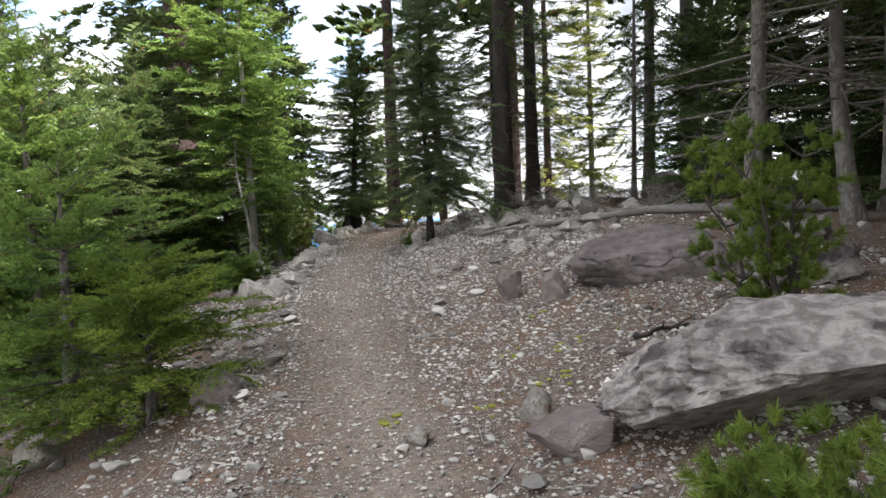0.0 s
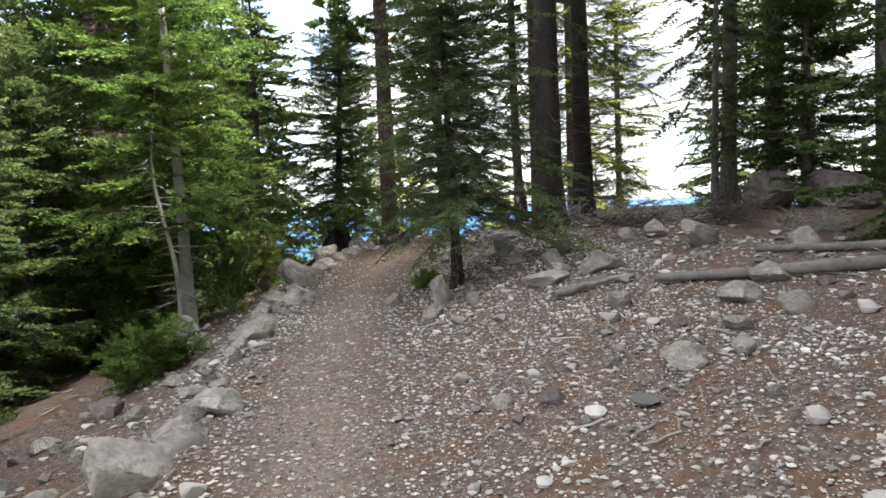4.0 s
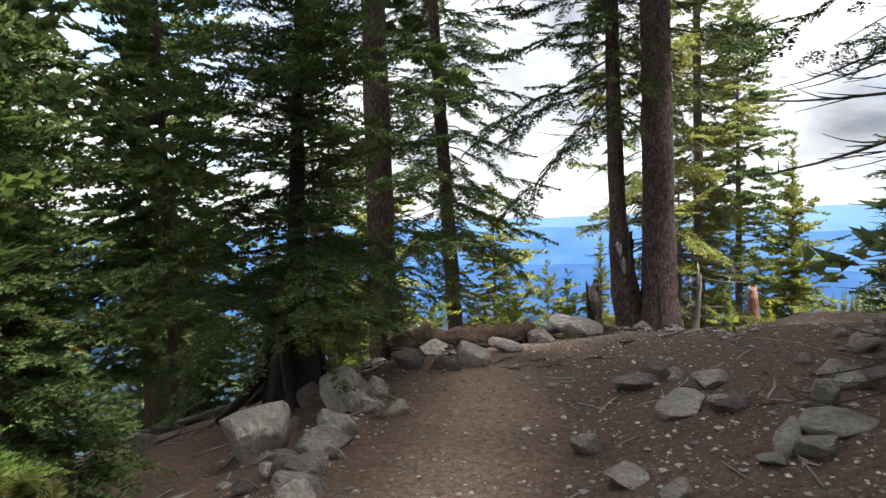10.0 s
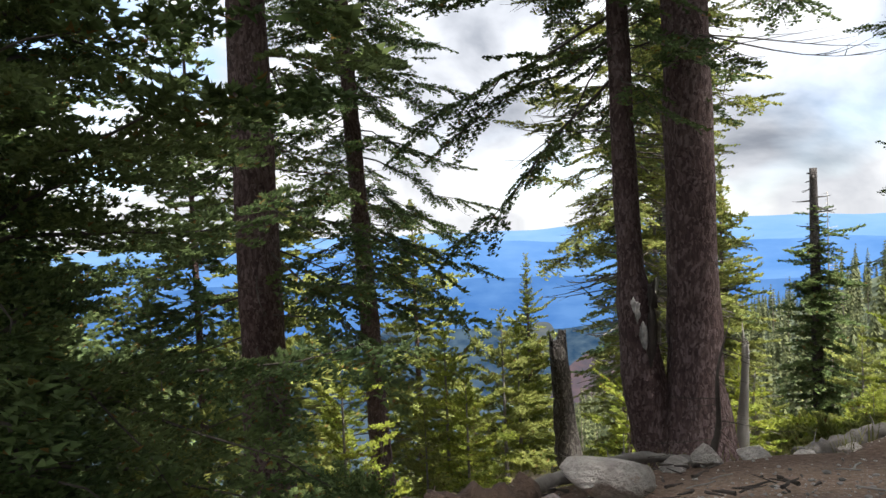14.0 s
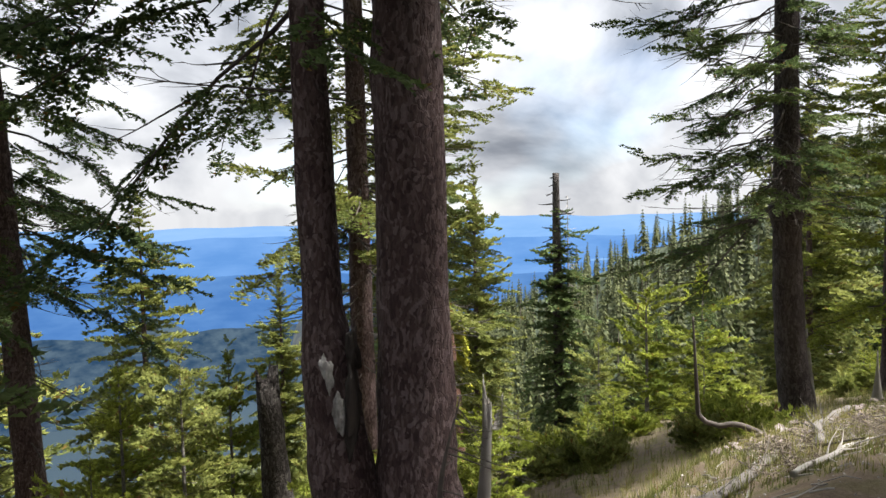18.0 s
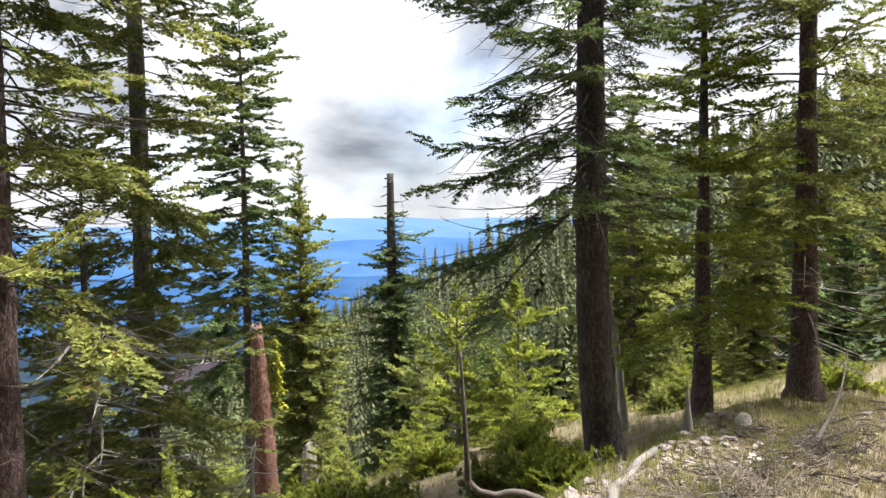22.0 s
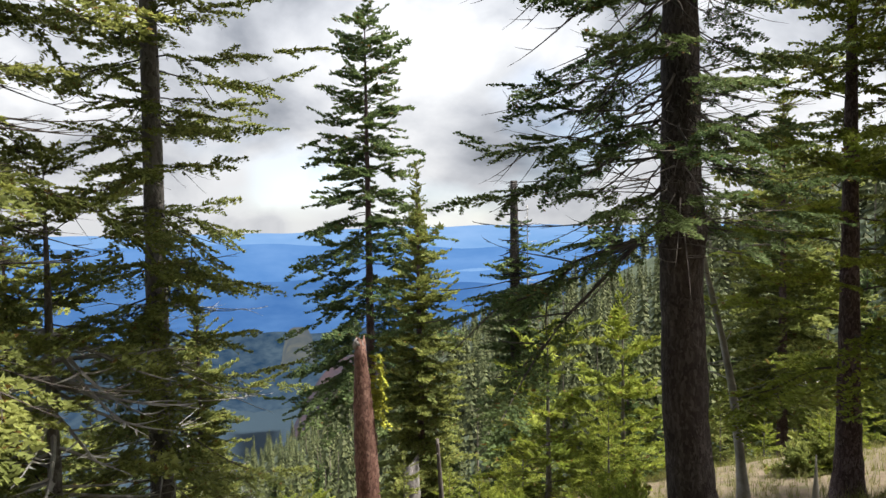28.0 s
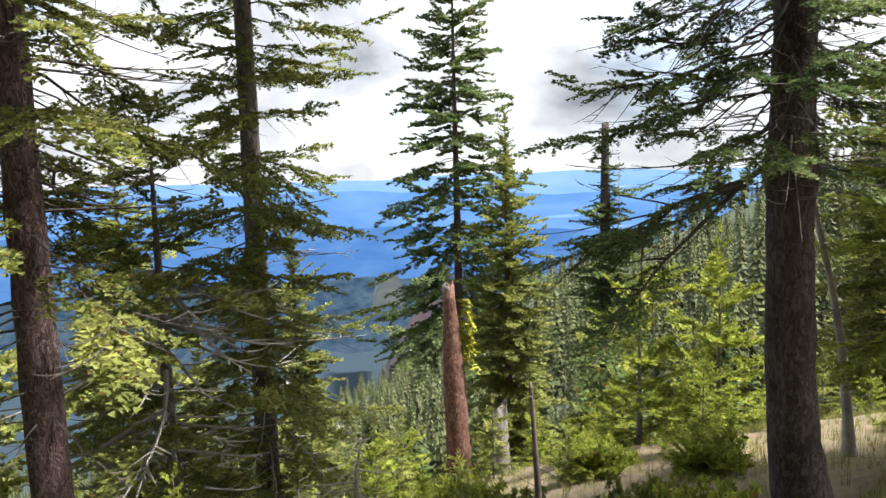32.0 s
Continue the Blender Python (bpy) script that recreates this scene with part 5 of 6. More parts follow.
stand(sp(13.0, 0.21, 128, start=0.24, reach=(2.7, 0.3), gap=0.6, mat=OLIVE, bark=BARK, fine_to=11, dead=(0.5, 2.5, 40, 1.5), deadmat=GREY_TWIG, twiggy=2, label="dense olive-green fir with dead lower twigs by the bank", **{**sparse, "per_ring": 5, "bare": 0.15, "el": (-12, 32)}), 15.3, 13.5)
stand(sp(8.5, 0.16, 129, start=0.22, reach=(1.5, 0.25), gap=0.5, mat=SAPLING, bark=BARK, label="bright green fir on the grassy bank", **{**sparse, "per_ring": 4, "bare": 0.15, "el": (-8, 35)}), 14.1, 14.6)
stand(sp(5.4, 0.10, 130, start=0.1, reach=(1.25, 0.4), gap=0.45, mat=OLIVE, bark=BARK_GREY, dead=(0.8, 3.8, 60, 1.5), deadr=2.2, deadmat=GREY_TWIG, label="shaggy olive fir with bleached dead twigs", **sparse), 5.3, 16.6)
pole = stand(sp(17.0, 0.13, 132, start=0.2, reach=(1.5, 0.3), gap=0.5, mat=FIR, bark=BARK, dead=(1.0, 4.0, 30, 1.1), label="slender fir pole in the forest edge", **{**sparse, "sprays": SPRAYS_MID, "size": 1.0}), -6.3, 17.6)
again(pole, -7.9, 19.9, 100, 1.0)
again(pole, -5.0, 14.2, 200, 0.8)
again(pole, -9.6, 15.0, 300, 1.1)
again(pole, -11.5, 20.5, 30, 1.2)
again(pole, -3.6, 22.0, 140, 0.9)
thick = stand(sp(10.0, 0.16, 133, start=0.05, reach=(1.9, 0.3), gap=0.42, mat=FIR, bark=BARK, label="full green forest fir", **{**sparse, "sprays": SPRAYS_MID, "size": 1.0, "per_ring": 6, "bare": 0.15}), -7.2, 12.2)
for x, y, a, s in ((-8.6, 24.0, 20, 1.1), (-16.0, 20.0, 60, 1.5), (-5.8, 26.0, 200, 0.9), (-12.4, 33.9, 130, 1.4)):
    again(thick, x, y, a, s)

# ---- mid distance ----
spire = stand(sp(38.5, 0.42, 140, start=0.32, reach=(5.0, 0.6), gap=0.85, mat=FIR, bark=BARK, sag=0.5, up=0.2, label="tall pointed fir with swept drooping boughs", **{**sparse, "el": (-14, 30), "sprays": SPRAYS_MID, "size": 1.5, "per_ring": 6, "bare": 0.3}), 22.35, 52.7)
cone = stand(sp(21.4, 0.28, 141, start=0.12, reach=(2.3, 0.3), gap=0.62, mat=OLIVE, bark=BARK, label="dense conical fir on the lower slope", **{**sparse, "el": (-12, 38), "sprays": SPRAYS_MID, "size": 1.2, "per_ring": 7, "bare": 0.1}), 21.55, 43.3)
skirt = stand(sp(0.2 - gz(29.9, 46.2), 0.2, 142, start=0.1, reach=(1.3, 0.9), gap=0.5, mat=FIR, bark=BARK, label="narrow green fir around a snag", **{**sparse, "el": (-15, 10), "sprays": SPRAYS_MID, "size": 1.3, "per_ring": 5, "bare": 0.1}), 29.9, 46.2)
mossy = stand(sp(16.5, 0.24, 143, start=0.22, reach=(2.4, 0.5), gap=0.6, mat=OLIVE, bark=BARK, dead=(1.5, 6.0, 60, 2.4), deadmat=GREY_TWIG, label="olive fir with mossy trunk and bleached dead boughs", **{**sparse, "sprays": SPRAYS_MID, "size": 1.3, "per_ring": 5}), 3.02, 38.3)
again(mossy, 5.6, 40.8, 70, 0.62)
again(mossy, -3.2, 36.0, 190, 1.15)
again(mossy, 34.6, 31.0, 120, 1.15, "tall dark fir on the far bank")
again(cone, 38.0, 33.5, 20, 0.95)
again(cone, 10.5, 46.0, 100, 0.8)
again(spire, 38.0, 25.0, 50, 0.38)
again(cone, 29.0, 21.5, 200, 0.5)
again(cone, 33.0, 17.5, 90, 0.6)
rng = np.random.default_rng(77)
wood = [stand(sp(15.0, 0.22, 145 + k, start=0.1 + 0.12 * k, reach=(2.2, 0.3), gap=0.8, mat=(FIR, OLIVE)[k], bark=BARK, label=("dark green conical fir in the gully", "olive fir in the gully")[k],
              **{**sparse, "el": (-12, 35), "sprays": SPRAYS_FAR, "size": 2.0, "per_ring": 6, "bare": 0.1}), (44.0, 60.0)[k], (52.0, 70.0)[k]) for k in (0, 1)]
for k in range(66):
    az, d = (rng.uniform(-68, 24), rng.uniform(40, 115)) if k < 50 else (rng.uniform(-22, 24), rng.uniform(34, 80))
    x, y = 5 + d * math.sin(radians(-az)), 9 + d * math.cos(radians(az))
    if abs(x - 22) < 3 and y < 60:
        continue
    again(wood[k % 2], x, y, rng.uniform(0, 360), rng.uniform(0.45, 0.85) * (0.7 + 0.3 * min(1, d / 90)))

for k in range(24):
    az, d = rng.uniform(56, 84), rng.uniform(42, 110)
    again(wood[k % 2], 5 + d * math.sin(radians(az)), 9 + d * math.cos(radians(az)), rng.uniform(0, 360), rng.uniform(0.5, 0.95))

# ---- saplings ----
sap = [tree("fir_sapling", 4.2, 0.05, 150 + k, start=0.02, reach=(1.0, 0.15), el=(8, 50), gap=0.38, per_ring=5, mat=SAPLING, bark=BARK_GREY, sprays=SPRAYS_MID, size=0.6, bare=0.1,
            label="bright yellow-green fir sapling in the sun", category="sapling") for k in range(2)]
sap.append(tree("fir_sapling", 5.0, 0.06, 153, start=0.02, reach=(1.1, 0.15), el=(0, 45), gap=0.42, per_ring=5, mat=OLIVE, bark=BARK_GREY, sprays=SPRAYS_MID, size=0.65, bare=0.1, label="green fir sapling on the slope", category="sapling"))
for s_, (x, y) in zip(sap, ((13.5, 20.2), (15.2, 20.0), (17.5, 27.0))):
    stand(s_, x, y)
placed = [(13.5, 20.2), (15.2, 20.0), (17.5, 27.0), (11.0, 14.36), (6.38, 18.3), (4.39, 15.6), (15.3, 13.5), (14.1, 14.6), (9.7, 20.3), (14.55, 32.7), (13.9, 16.0)]
for x, y, s in ((1.2, 12.6, 0.42), (-0.2, 14.2, 0.6), (2.0, 14.3, 0.5), (1.5, 16.6, 0.7), (3.4, 13.4, 0.42), (-2.3, 13.6, 0.55), (0.6, 11.3, 0.25), (-1.8, 16.4, 0.8), (3.0, 17.6, 0.7), (5.4, 14.2, 0.45)):
    again(sap[int(10 * s) % 3], x, y, 700 * s, s)
    placed.append((x, y))
tries = 0
while len(placed) < 112 and tries < 900:
    tries += 1
    az, d = rng.uniform(-62, 18), rng.uniform(9.5, 46)
    x, y = 5 + d * math.sin(radians(-az)), 9 + d * math.cos(radians(az))
    if y - float(trail_y(x)) < 4.2 or any(math.hypot(x - a, y - b) < 1.5 + 0.03 * d for a, b in placed):
        continue
    placed.append((x, y))
    c = again(sap[rng.integers(3)], x, y, rng.uniform(0, 360), rng.uniform(0.26, 0.6) * (0.75 + d / 60))


# ---- shrubs ----
def shrub(x, y, H, W, seed, n, mat, wood, label, size=0.35, sprays=None, el=(0.5, 1.4), kids=4):
    rng = np.random.default_rng(seed)
    root = new("shrub")
    w, f = Soup(), Soup()
    for k in range(n):
        az, e = rng.uniform(0, 6.28), rng.uniform(*el)
        L = H * rng.uniform(0.6, 1.1)
        us = np.linspace(0, 1, 7)
        d = W * rng.uniform(0.3, 1.0) * math.cos(e)
        P = np.stack([np.cos(az) * d * us ** 0.8, np.sin(az) * d * us ** 0.8, L * us * math.sin(e) - 0.03], -1)
        P[1:] += rng.normal(0, 0.02, (6, 3))
        w.add(*tube_np(P, (0.006 + 0.004 * L) * (1 - 0.8 * us), 5, cap=False))
        for i in range(2, 7):
            for j in range(kids):
                if mat is None:
                    dead_branch(w, P[i], rng.uniform(0, 6.28), rng.uniform(-0.4, 0.9), size * rng.uniform(0.4, 1.0), 0.005, rng, 3)
                else:
                    SV, SF = (sprays or SPRAYS)[rng.integers(3)]
                    f.add(SV * size * rng.uniform(0.6, 1.15) @ turn_np(az + rng.normal(0, 1.1), rng.uniform(-0.1, 1.2), rng.normal(0, 0.5)).T + P[i], SF)
    tagged(part_np("stemwork", *w.get(), wood, root), kind="stuff")
    if f.n:
        tagged(part_np("crown", *f.get(), mat, root), kind="stuff")
    root.matrix_basis = pose(x, y, gz(x, y))
    return tagged(root, label, "shrub")


DRY_BRUSH = plain_mat("dry_brown_brush", (0.10, 0.08, 0.062), (0.25, 0.21, 0.165), 14.0, 0.9, 0.3)


def pine_tuft(seed):
    """A pine shoot along +x: a short twig with a rounded brush of needles at its end."""
    rng = np.random.default_rng(seed)
    tri = []
    for k in range(130):
        u = rng.uniform(0.35, 1) ** 0.7
        a = rng.uniform(0, 6.28)
        v = np.array([rng.uniform(0.25, 0.9), 0.75 * math.cos(a), 0.75 * math.sin(a)]) * 0.34 * rng.uniform(0.7, 1.15)
        o = np.array([u * 0.75, 0, 0])
        s = np.cross(v, rng.standard_normal(3))
        s *= 0.017 / np.linalg.norm(s)
        tri.append((o - s, o + s, o + v))
    T = np.array(tri)
    return T.reshape(-1, 3), np.arange(len(T) * 3).reshape(-1, 3)


def pine_bush(x, y, H, W, seed, label, stems=7):
    """A low many-stemmed pine: crooked limbs that fork into shoots, each shoot with a tuft."""
    rng = np.random.default_rng(seed)
    root = new("shrub")
    w, f = Soup(), Soup()
    us = np.linspace(0, 1, 8)
    for k in range(stems):
        az = k * 6.28 / stems + rng.normal(0, 0.3)
        d, h = W * rng.uniform(0.25, 0.85), H * rng.uniform(0.55, 0.95)
        P = np.stack([np.cos(az) * d * us ** 0.7, np.sin(az) * d * us ** 0.7, h * us ** 1.2 - 0.04], -1)
        P[1:] += rng.normal(0, 0.03 * H, (7, 3))
        w.add(*tube_np(P, (0.010 + 0.010 * H) * (1 - 0.8 * us), 6, cap=False))
        for i in range(1, 8):
            for j in range(3):
                a2, l2, e2 = rng.uniform(0, 6.28), W * rng.uniform(0.2, 0.55) * (1.15 - 0.6 * us[i]), rng.uniform(-0.2, 0.9)
                q = P[i] + np.outer(us, [math.cos(a2) * math.cos(e2) * l2, math.sin(a2) * math.cos(e2) * l2, math.sin(e2) * l2 + 0.02])
                q[:, 2] += 0.25 * l2 * us ** 2
                w.add(*tube_np(q, 0.006 * (1.2 - us), 4, cap=False))
                for m_ in (4, 6, 7, 7):
                    SV, SF = TUFTS[rng.integers(3)]
                    f.add(SV * rng.uniform(0.11, 0.18) @ turn_np(a2 + rng.normal(0, 0.8), rng.uniform(0.0, 1.3), 0).T + q[m_], SF)
    tagged(part_np("stemwork", *w.get(), LIMB, root), kind="stuff")
    tagged(part_np("crown", *f.get(), PINE, root), kind="stuff")
    root.matrix_basis = pose(x, y, gz(x, y))
    return tagged(root, label, "shrub")


TUFTS = [pine_tuft(s) for s in (61, 62, 63)]
pine_bush(3.98, -6.3, 1.28, 0.48, 601, "bushy whitebark pine shrub over the boulders", 5)
pine_bush(3.45, -8.75, 0.15, 0.8, 602, "low bright green pine sprig by the boulder", 7)
shrub(-1.75, 3.7, 1.15, 0.7, 603, 16, OLIVE, GREY_TWIG, "thin olive shrub with pale twisted stems", 0.18, TUFTS, (0.5, 1.4), 3)
shrub(-1.75, 2.3, 1.3, 0.7, 604, 14, FIR_LIGHT, GREY_TWIG, "straggly pine shrub with bare grey twigs", 0.18, TUFTS, (0.6, 1.4), 3)
shrub(-1.6, -0.3, 0.5, 0.6, 605, 9, FIR_LIGHT, LIMB, "low green fir shrub beneath a dead sapling", 0.28, SPRAYS_M2, (0.2, 1.2), 4)
for k, (x, y) in enumerate(((3.3, 2.9), (3.9, 3.4), (4.5, 2.7), (3.1, 3.7), (4.9, 3.6), (5.3, 1.9))):
    shrub(x, y, 0.45, 0.8, 610 + k, 9, None, (LIMB, GREY_TWIG)[k % 2], "tangle of dead branches under the crest firs", 0.45, None, (0.15, 0.9), 3)
shrub(0.1, 9.9, 0.4, 0.5, 606, 7, FIR, LIMB, "small green shrub behind the rotten log", 0.3, SPRAYS_M2, (0.4, 1.3), 4)
shrub(0.85, 1.7, 0.15, 0.3, 607, 5, FIR_LIGHT, LIMB, "low green sprigs at a fir's foot", 0.16, SPRAYS_M2, (0.3, 1.2), 4)
rng = np.random.default_rng(88)
for k in range(24):
    x = rng.uniform(7.0, 13.0)
    shrub(x, float(trail_y(x)) + rng.uniform(-0.7, 1.5), rng.uniform(0.14, 0.28), 0.7, 640 + k, 8, None, (DRY_BRUSH, LIMB)[k % 2], "dry leafless brush on the bank", 0.2, None, (0.15, 0.9), 2)
for k in range(14):
    x = rng.uniform(6.0, 20.0)
    shrub(x, float(trail_y(x)) + rng.uniform(3.0, 9.0), rng.uniform(0.2, 0.4), 0.6, 660 + k, 6, (OLIVE, SAPLING)[k % 2], LIMB, "low olive brush on the open slope", 0.5, SPRAYS_MID, (0.2, 1.2), 3)
for k, (x, y, h) in enumerate(((7.2, 10.55, 0.4), (8.0, 10.7, 0.45), (8.9, 10.9, 0.4), (9.5, 11.3, 0.45), (6.6, 10.9, 0.35), (7.7, 11.2, 0.35), (8.6, 11.7, 0.35), (10.3, 11.0, 0.6), (6.0, 10.5, 0.3))):
    shrub(x, y, h * 0.6, 0.6, 620 + k, 9, None, LIMB if k in (3, 7) else DRY_BRUSH, "dry leafless brown brush on the bank", 0.24, None, (0.2, 1.1), 3)


# ---- scattered small things ----
def scatter_points(n, seed, y0, y1, lo, hi, trail_keep):
    rng = np.random.default_rng(seed)
    y = rng.uniform(y0, y1, n)
    d = rng.uniform(lo, hi, n)
    x = smooth_interp(y, YK, XC) + d
    keep = ((np.abs(d) > 0.45) | (rng.random(n) < trail_keep)) & (rng.random(n) > np.clip((y - 1.0) / 5.0, 0, 0.85))
    return x[keep], y[keep], rng


def pieces(name, V, Fc, x, y, s, rng, mat, label, category, sink=0.25, flat=0.6):
    n, k = len(x), len(V)
    a = rng.uniform(0, 6.28, n)
    P = V[None] * rng.uniform(0.75, 1.25, (n, 1, 3)) * s[:, None, None] * np.array([1, 1, flat])
    c, q = np.cos(a)[:, None], np.sin(a)[:, None]
    X, Y = P[..., 0] * c - P[..., 1] * q, P[..., 0] * q + P[..., 1] * c
    W = np.stack([X + x[:, None], Y + y[:, None], P[..., 2] + (ground_z(x, y) + s * flat * (0.5 - sink))[:, None]], -1)
    F_ = (Fc[None] + (np.arange(n) * k)[:, None, None]).reshape(-1, Fc.shape[1])
    ob = new(name, mesh_np(name, W.reshape(-1, 3), F_, mat))
    return tagged(ob, label, category, kind="stuff")


PV, PF = rock_np(333, 1, 4, 0.0)
x, y, rng = scatter_points(17000, 41, -10.2, 9.2, -1.8, 4.4, 0.10)
pieces("gravel", PV, PF, x, y, 0.014 + 0.040 * rng.random(len(x)) ** 2.4, rng, PEBBLE, "pale gravel strewn over the slope", "gravel")
OV = np.array([(0.5, 0, 0), (-0.5, 0.05, 0), (0, 0.45, 0.1), (0.05, -0.5, 0), (0.1, 0, 0.5), (0, 0.1, -0.5)])
OF = np.array([(0, 2, 4), (2, 1, 4), (1, 3, 4), (3, 0, 4), (2, 0, 5), (1, 2, 5), (3, 1, 5), (0, 3, 5)])
x, y, rng = scatter_points(66000, 42, -10.4, 8.6, -1.2, 3.0, 0.6)
pieces("fine_gravel", OV, OF, x, y, 0.010 + 0.032 * rng.random(len(x)) ** 2.2, rng, PEBBLE, "fine pale gravel on brown soil", "gravel")
x, y, rng = scatter_points(900, 43, -10.0, 9.0, -2.2, 5.0, 0.05)
SV2, SF2 = rock_np(335, 2, 6, 0.05)
pieces("loose_stones", SV2, SF2, x, y, 0.04 + 0.09 * rng.random(len(x)) ** 2, rng, PEBBLE, "loose fist-sized stones on the slope", "stones", 0.2)
rng = np.random.default_rng(43)
x = rng.uniform(7.0, 13.0, 520)
y = trail_y(x) + 2.4 + 0.7 * rng.standard_normal(520)
pieces("bank_rubble", SV2, SF2, x, y, 0.04 + 0.10 * rng.random(520) ** 2, rng, ROCK_RED, "broken brown-grey stones on the sunny bank", "stones", 0.25)
rng = np.random.default_rng(44)
x = rng.uniform(1.0, 14, 2600)
y = trail_y(x) + rng.uniform(-1.3, 2.8, 2600)
pieces("trailside_gravel", OV, OF, x, y, 0.010 + 0.02 * rng.random(2600) ** 2, rng, PEBBLE, "gravel along the trail past the bend", "gravel")


def litter():
    s, rng = Soup(), np.random.default_rng(45)
    for k in range(900):
        if k < 520:
            y = rng.uniform(-9, 9)
            x = float(smooth_interp(y, YK, XC)) + rng.choice((-1, 1)) * rng.uniform(0.5, 4.0)
        else:
            x = rng.uniform(4, 13)
            y = float(trail_y(x)) + rng.uniform(0.5, 3.5)
        L, a = rng.uniform(0.06, 0.35), rng.uniform(0, 6.28)
        u = np.linspace(-0.5, 0.5, 4)
        P = np.stack([x + math.cos(a) * L * u, y + math.sin(a) * L * u + rng.normal(0, 0.012, 4), 0 * u], -1)
        P[:, 2] = ground_z(P[:, 0], P[:, 1]) + 0.008 + rng.uniform(0, 0.015)
        s.add(*tube_np(P, np.full(4, rng.uniform(0.003, 0.008)), 4, cap=False))
    ob = new("twig_litter", mesh_np("twig_litter", *s.get(), GREY_TWIG))
    tagged(ob, "dry twigs littering the ground", "twigs", kind="stuff")


litter()


def debris():
    """Rotten bark flakes, sticks and roots round the log at the bend, and fallen twigs on the bank past it."""
    s, rng = Soup(), np.random.default_rng(52)
    for k in range(1500):
        if k < 700:
            x, y = rng.uniform(-3.2, 2.4), rng.uniform(6.9, 10.4)
            if 7.2 < y < 8.3 and x > 0.2:
                continue
        else:
            x = rng.uniform(6.5, 14.0)
            y = float(trail_y(x)) + rng.uniform(-1.2, 2.2)
        L, a = rng.uniform(0.04, 0.22) if rng.random() < 0.9 else rng.uniform(0.3, 0.5), rng.uniform(0, 6.28)
        u = np.linspace(-0.5, 0.5, 5)
        P = np.stack([x + math.cos(a) * L * u, y + math.sin(a) * L * u + rng.normal(0, 0.05 * L, 5), 0 * u], -1)
        P[:, 2] = ground_z(P[:, 0], P[:, 1]) + 0.01 + rng.uniform(0, 0.05) + rng.uniform(0, 0.15 * L) * (u + 0.5)
        s.add(*tube_np(P, rng.uniform(0.003, 0.009) * (1.1 - u), 5, 0.15, rng, cap=False))
    ob = new("stick_debris", mesh_np("stick_debris", *s.get(), LIMB))
    tagged(ob, "dark rotten sticks and bark strewn on soil", "debris", kind="stuff")


debris()


def tufts(name, n, pick, seed, mat, label, h, blades=9):
    rng = np.random.default_rng(seed)
    tri = []
    for k in range(n):
        x, y = pick(rng)
        z = gz(x, y)
        for j in range(blades):
            a, t = rng.uniform(0, 6.28), rng.uniform(0.1, 0.7)
            hh = h * rng.uniform(0.5, 1.2)
            o = np.array([x + rng.normal(0, 0.03), y + rng.normal(0, 0.03), z - 0.01])
            v = np.array([math.cos(a) * math.sin(t), math.sin(a) * math.sin(t), math.cos(t)]) * hh
            w = np.array([-math.sin(a), math.cos(a), 0]) * 0.004
            tri.append((o - w, o + w, o + v))
    T = np.array(tri)
    ob = new(name, mesh_np(name, T.reshape(-1, 3), np.arange(len(T) * 3).reshape(-1, 3), mat))
    tagged(ob, label, "grass", kind="stuff")


STRAW = foliage_mat("straw", (0.085, 0.072, 0.045), (0.21, 0.18, 0.11), 0.3)
GRASS = foliage_mat("dry_grass", (0.10, 0.12, 0.03), (0.26, 0.24, 0.09), 0.4)


def bank(rng):
    x = rng.uniform(5.5, 17.0)
    return x, float(trail_y(x)) + rng.uniform(-0.6, 3.8)


tufts("bank_grass", 4200, bank, 46, GRASS, "sunlit yellow-green grass on the bank", 0.095)
def slope(rng):
    x = rng.uniform(2.0, 24.0)
    return x, float(trail_y(x)) + 1.2 + 12 * rng.random() ** 1.3


tufts("slope_grass", 5200, slope, 48, GRASS, "dry and green grass tufts over the steep slope", 0.24, 8)
def dry_bank(rng):
    x = rng.uniform(6.3, 15.0)
    return x, float(trail_y(x)) + rng.uniform(-1.4, 1.6)


tufts("dry_bank_grass", 3600, dry_bank, 49, STRAW, "dry straw-brown grass on the bank", 0.075, 9)
rng = np.random.default_rng(47)
xy = np.array([(2.75, -6.0), (2.35, -5.9), (2.2, -6.6), (2.6, -6.45), (3.0, -5.9), (1.62, -6.7), (2.5, -5.2)])
ix = rng.integers(0, 7, 46)
x, y = xy[ix, 0] + rng.normal(0, 0.07, 46), xy[ix, 1] + rng.normal(0, 0.07, 46)
pieces("moss_patch", SV2, SF2, x, y, 0.02 + 0.035 * rng.random(46), rng, MOSS_DULL, "yellow-green moss cushions in the gravel", "moss", 0.3, 0.4)


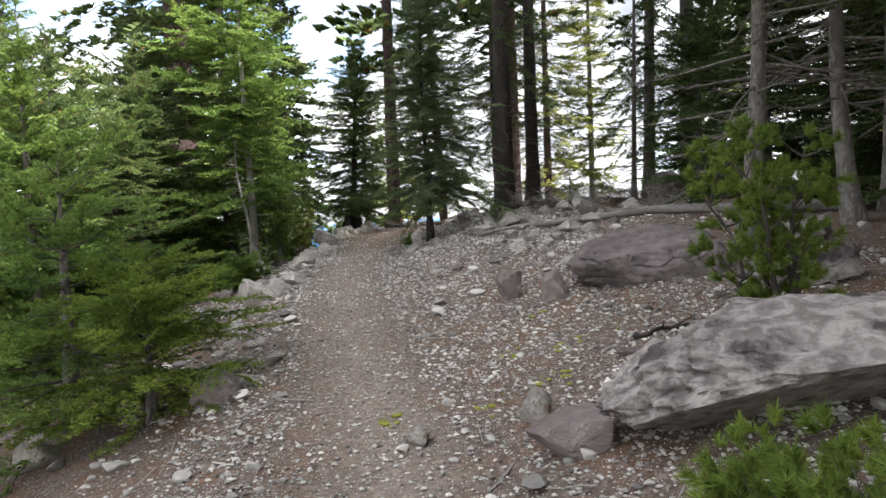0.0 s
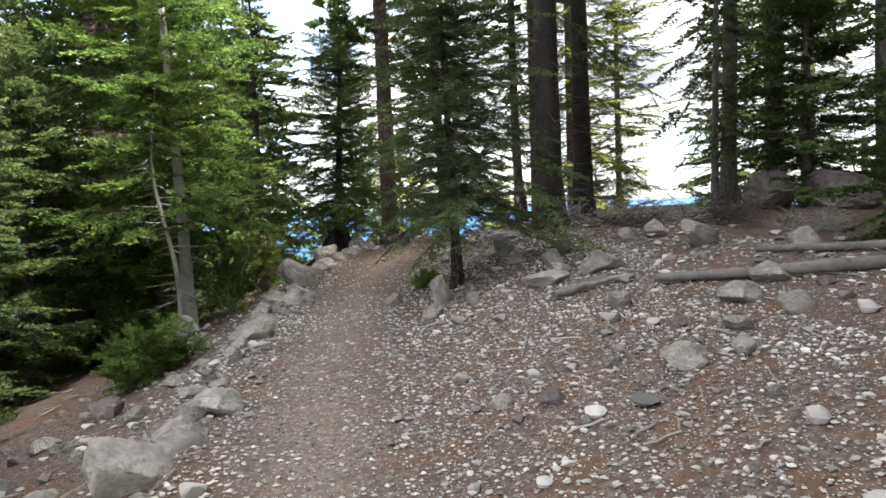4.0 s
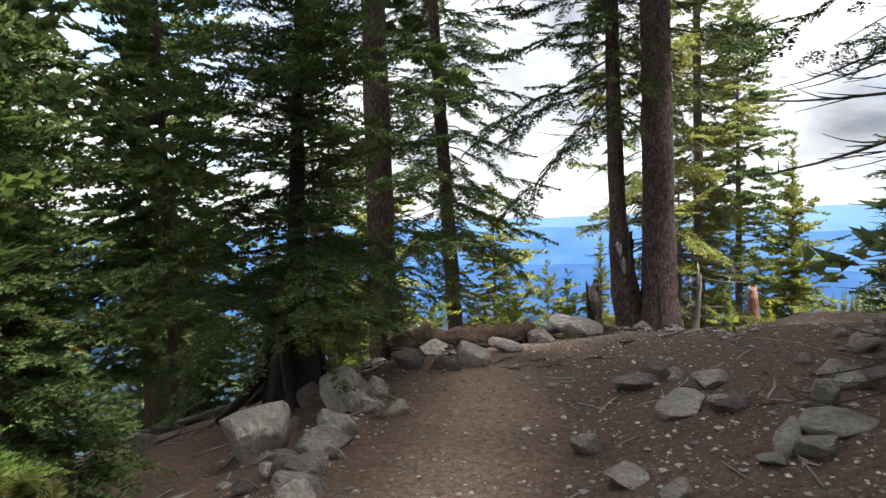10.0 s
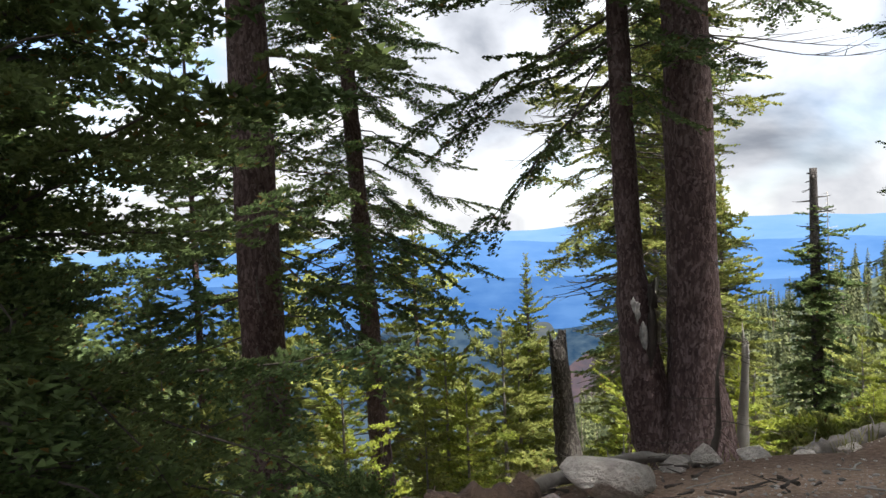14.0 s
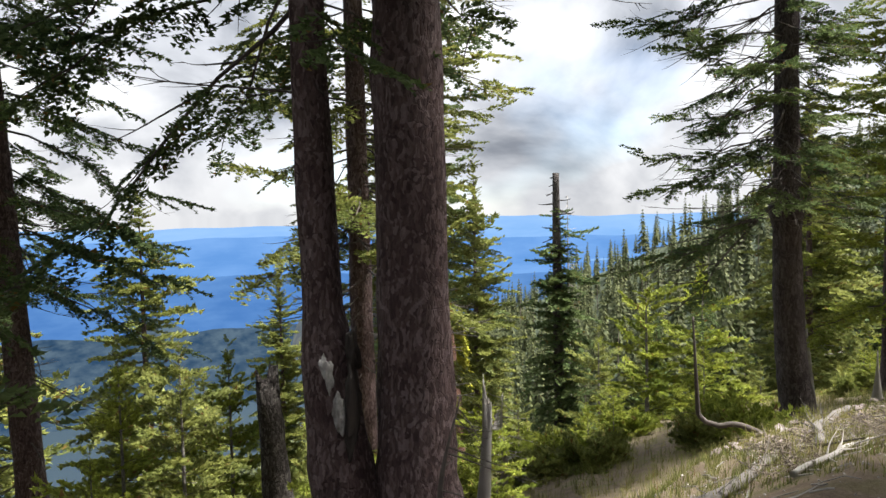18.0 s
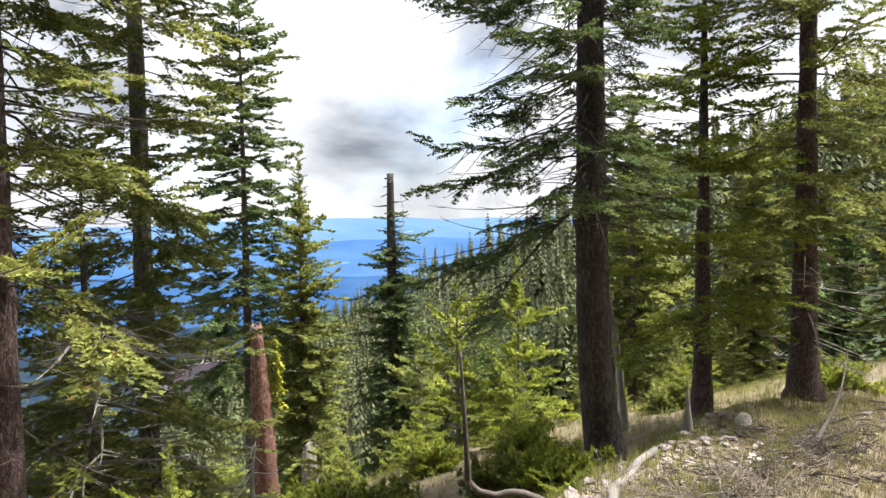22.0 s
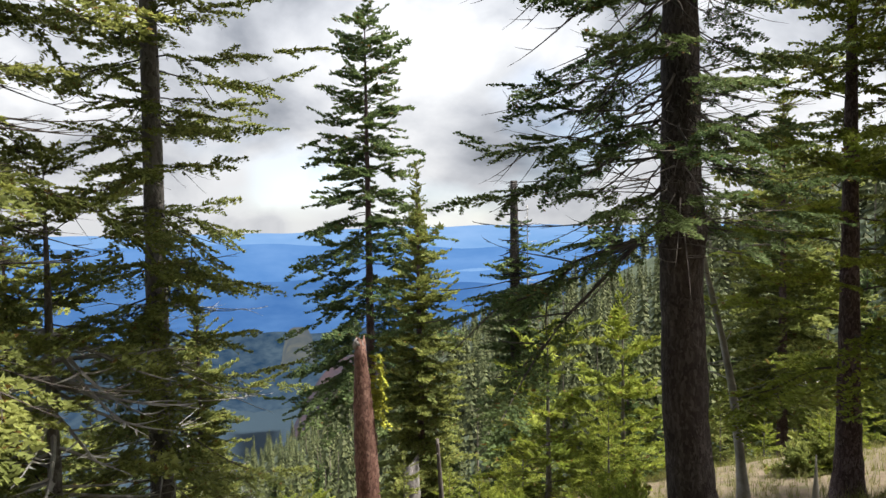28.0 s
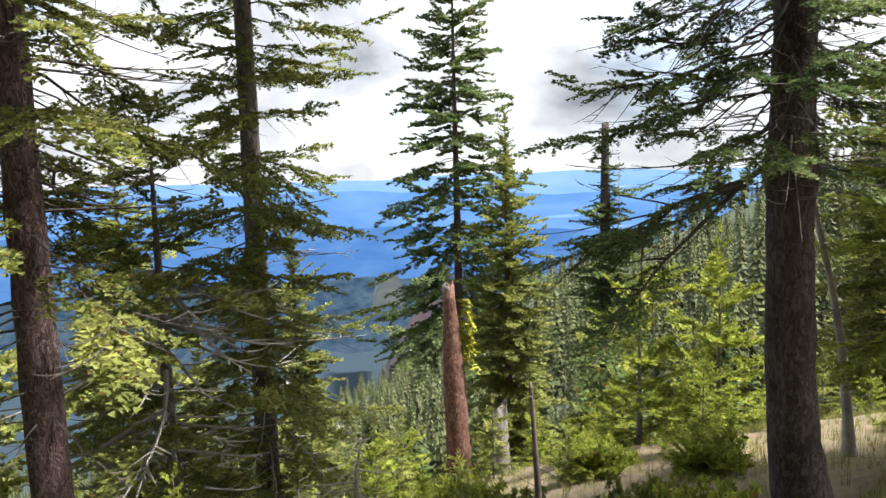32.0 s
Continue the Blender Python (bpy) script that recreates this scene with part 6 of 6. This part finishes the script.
# ---- far forest ----
def far_forest():
    rng = np.random.default_rng(90)
    tri = []
    for k in range(13):
        t = k / 13
        for j in range(6):
            a = j * 1.05 + k * 0.5 + rng.normal(0, 0.25)
            rr = 0.135 * (1 - t) ** 0.85 * rng.uniform(0.7, 1.2) + 0.012
            z = 0.08 + 0.9 * t
            w = 0.34
            tri.append(((0, 0, z + 0.07 * (1 - t) + 0.02), (math.cos(a - w) * rr, math.sin(a - w) * rr, z - 0.02), (math.cos(a + w) * rr, math.sin(a + w) * rr, z - 0.025)))
    T = np.array(tri)
    TV, TF = T.reshape(-1, 3), np.arange(len(T) * 3).reshape(-1, 3)
    xs, ys, hs = [], [], []
    while len(xs) < 6200:
        az, d = rng.uniform(-80, 20), 80 + 620 * rng.random() ** 1.15
        x, y = 5 + d * math.sin(radians(-az)), 9 + d * math.cos(radians(az))
        if x > 176 and y < 330:
            continue
        xs.append(x), ys.append(y), hs.append(5 + 10 * rng.random() ** 1.4)
    x, y, h = np.array(xs), np.array(ys), np.array(hs)
    n, k = len(x), len(TV)
    a = rng.uniform(0, 6.28, n)
    c, q = np.cos(a)[:, None], np.sin(a)[:, None]
    P = TV[None] * h[:, None, None] * np.stack([rng.uniform(0.75, 1.2, n)] * 2 + [np.ones(n)], -1)[:, None]
    W = np.stack([P[..., 0] * c - P[..., 1] * q + x[:, None], P[..., 0] * q + P[..., 1] * c + y[:, None], P[..., 2] + ground_z(x, y)[:, None] - 0.4], -1)
    F_ = (TF[None] + (np.arange(n) * k)[:, None, None]).reshape(-1, 3)
    ob = new("far_forest", mesh_np("far_forest", W.reshape(-1, 3), F_, FARWOOD))
    tagged(ob, "dense conifer forest on the far mountainside", "forest", kind="stuff")
    s = Soup()
    for i in range(170):
        az, d = rng.uniform(-72, -15), rng.uniform(80, 330)
        px, py = 5 + d * math.sin(radians(-az)), 9 + d * math.cos(radians(az))
        z, hh = gz(px, py), rng.uniform(5, 14)
        s.add(*tube_np([(px, py, z - 1), (px, py, z + hh * 0.5), (px + 0.1, py, z + hh)], [0.17, 0.12, 0.03], 4, cap=False))
    ob = new("far_snag_stand", mesh_np("far_snag_stand", *s.get(), DRY_BRUSH))
    tagged(ob, "grey dead trunks standing in the far forest", "dead trees", kind="stuff")


FARWOOD = foliage_mat("far_conifers", (0.034, 0.047, 0.020), (0.098, 0.106, 0.040), 0.12, (0.07, 0.075, 0.035))
far_forest()
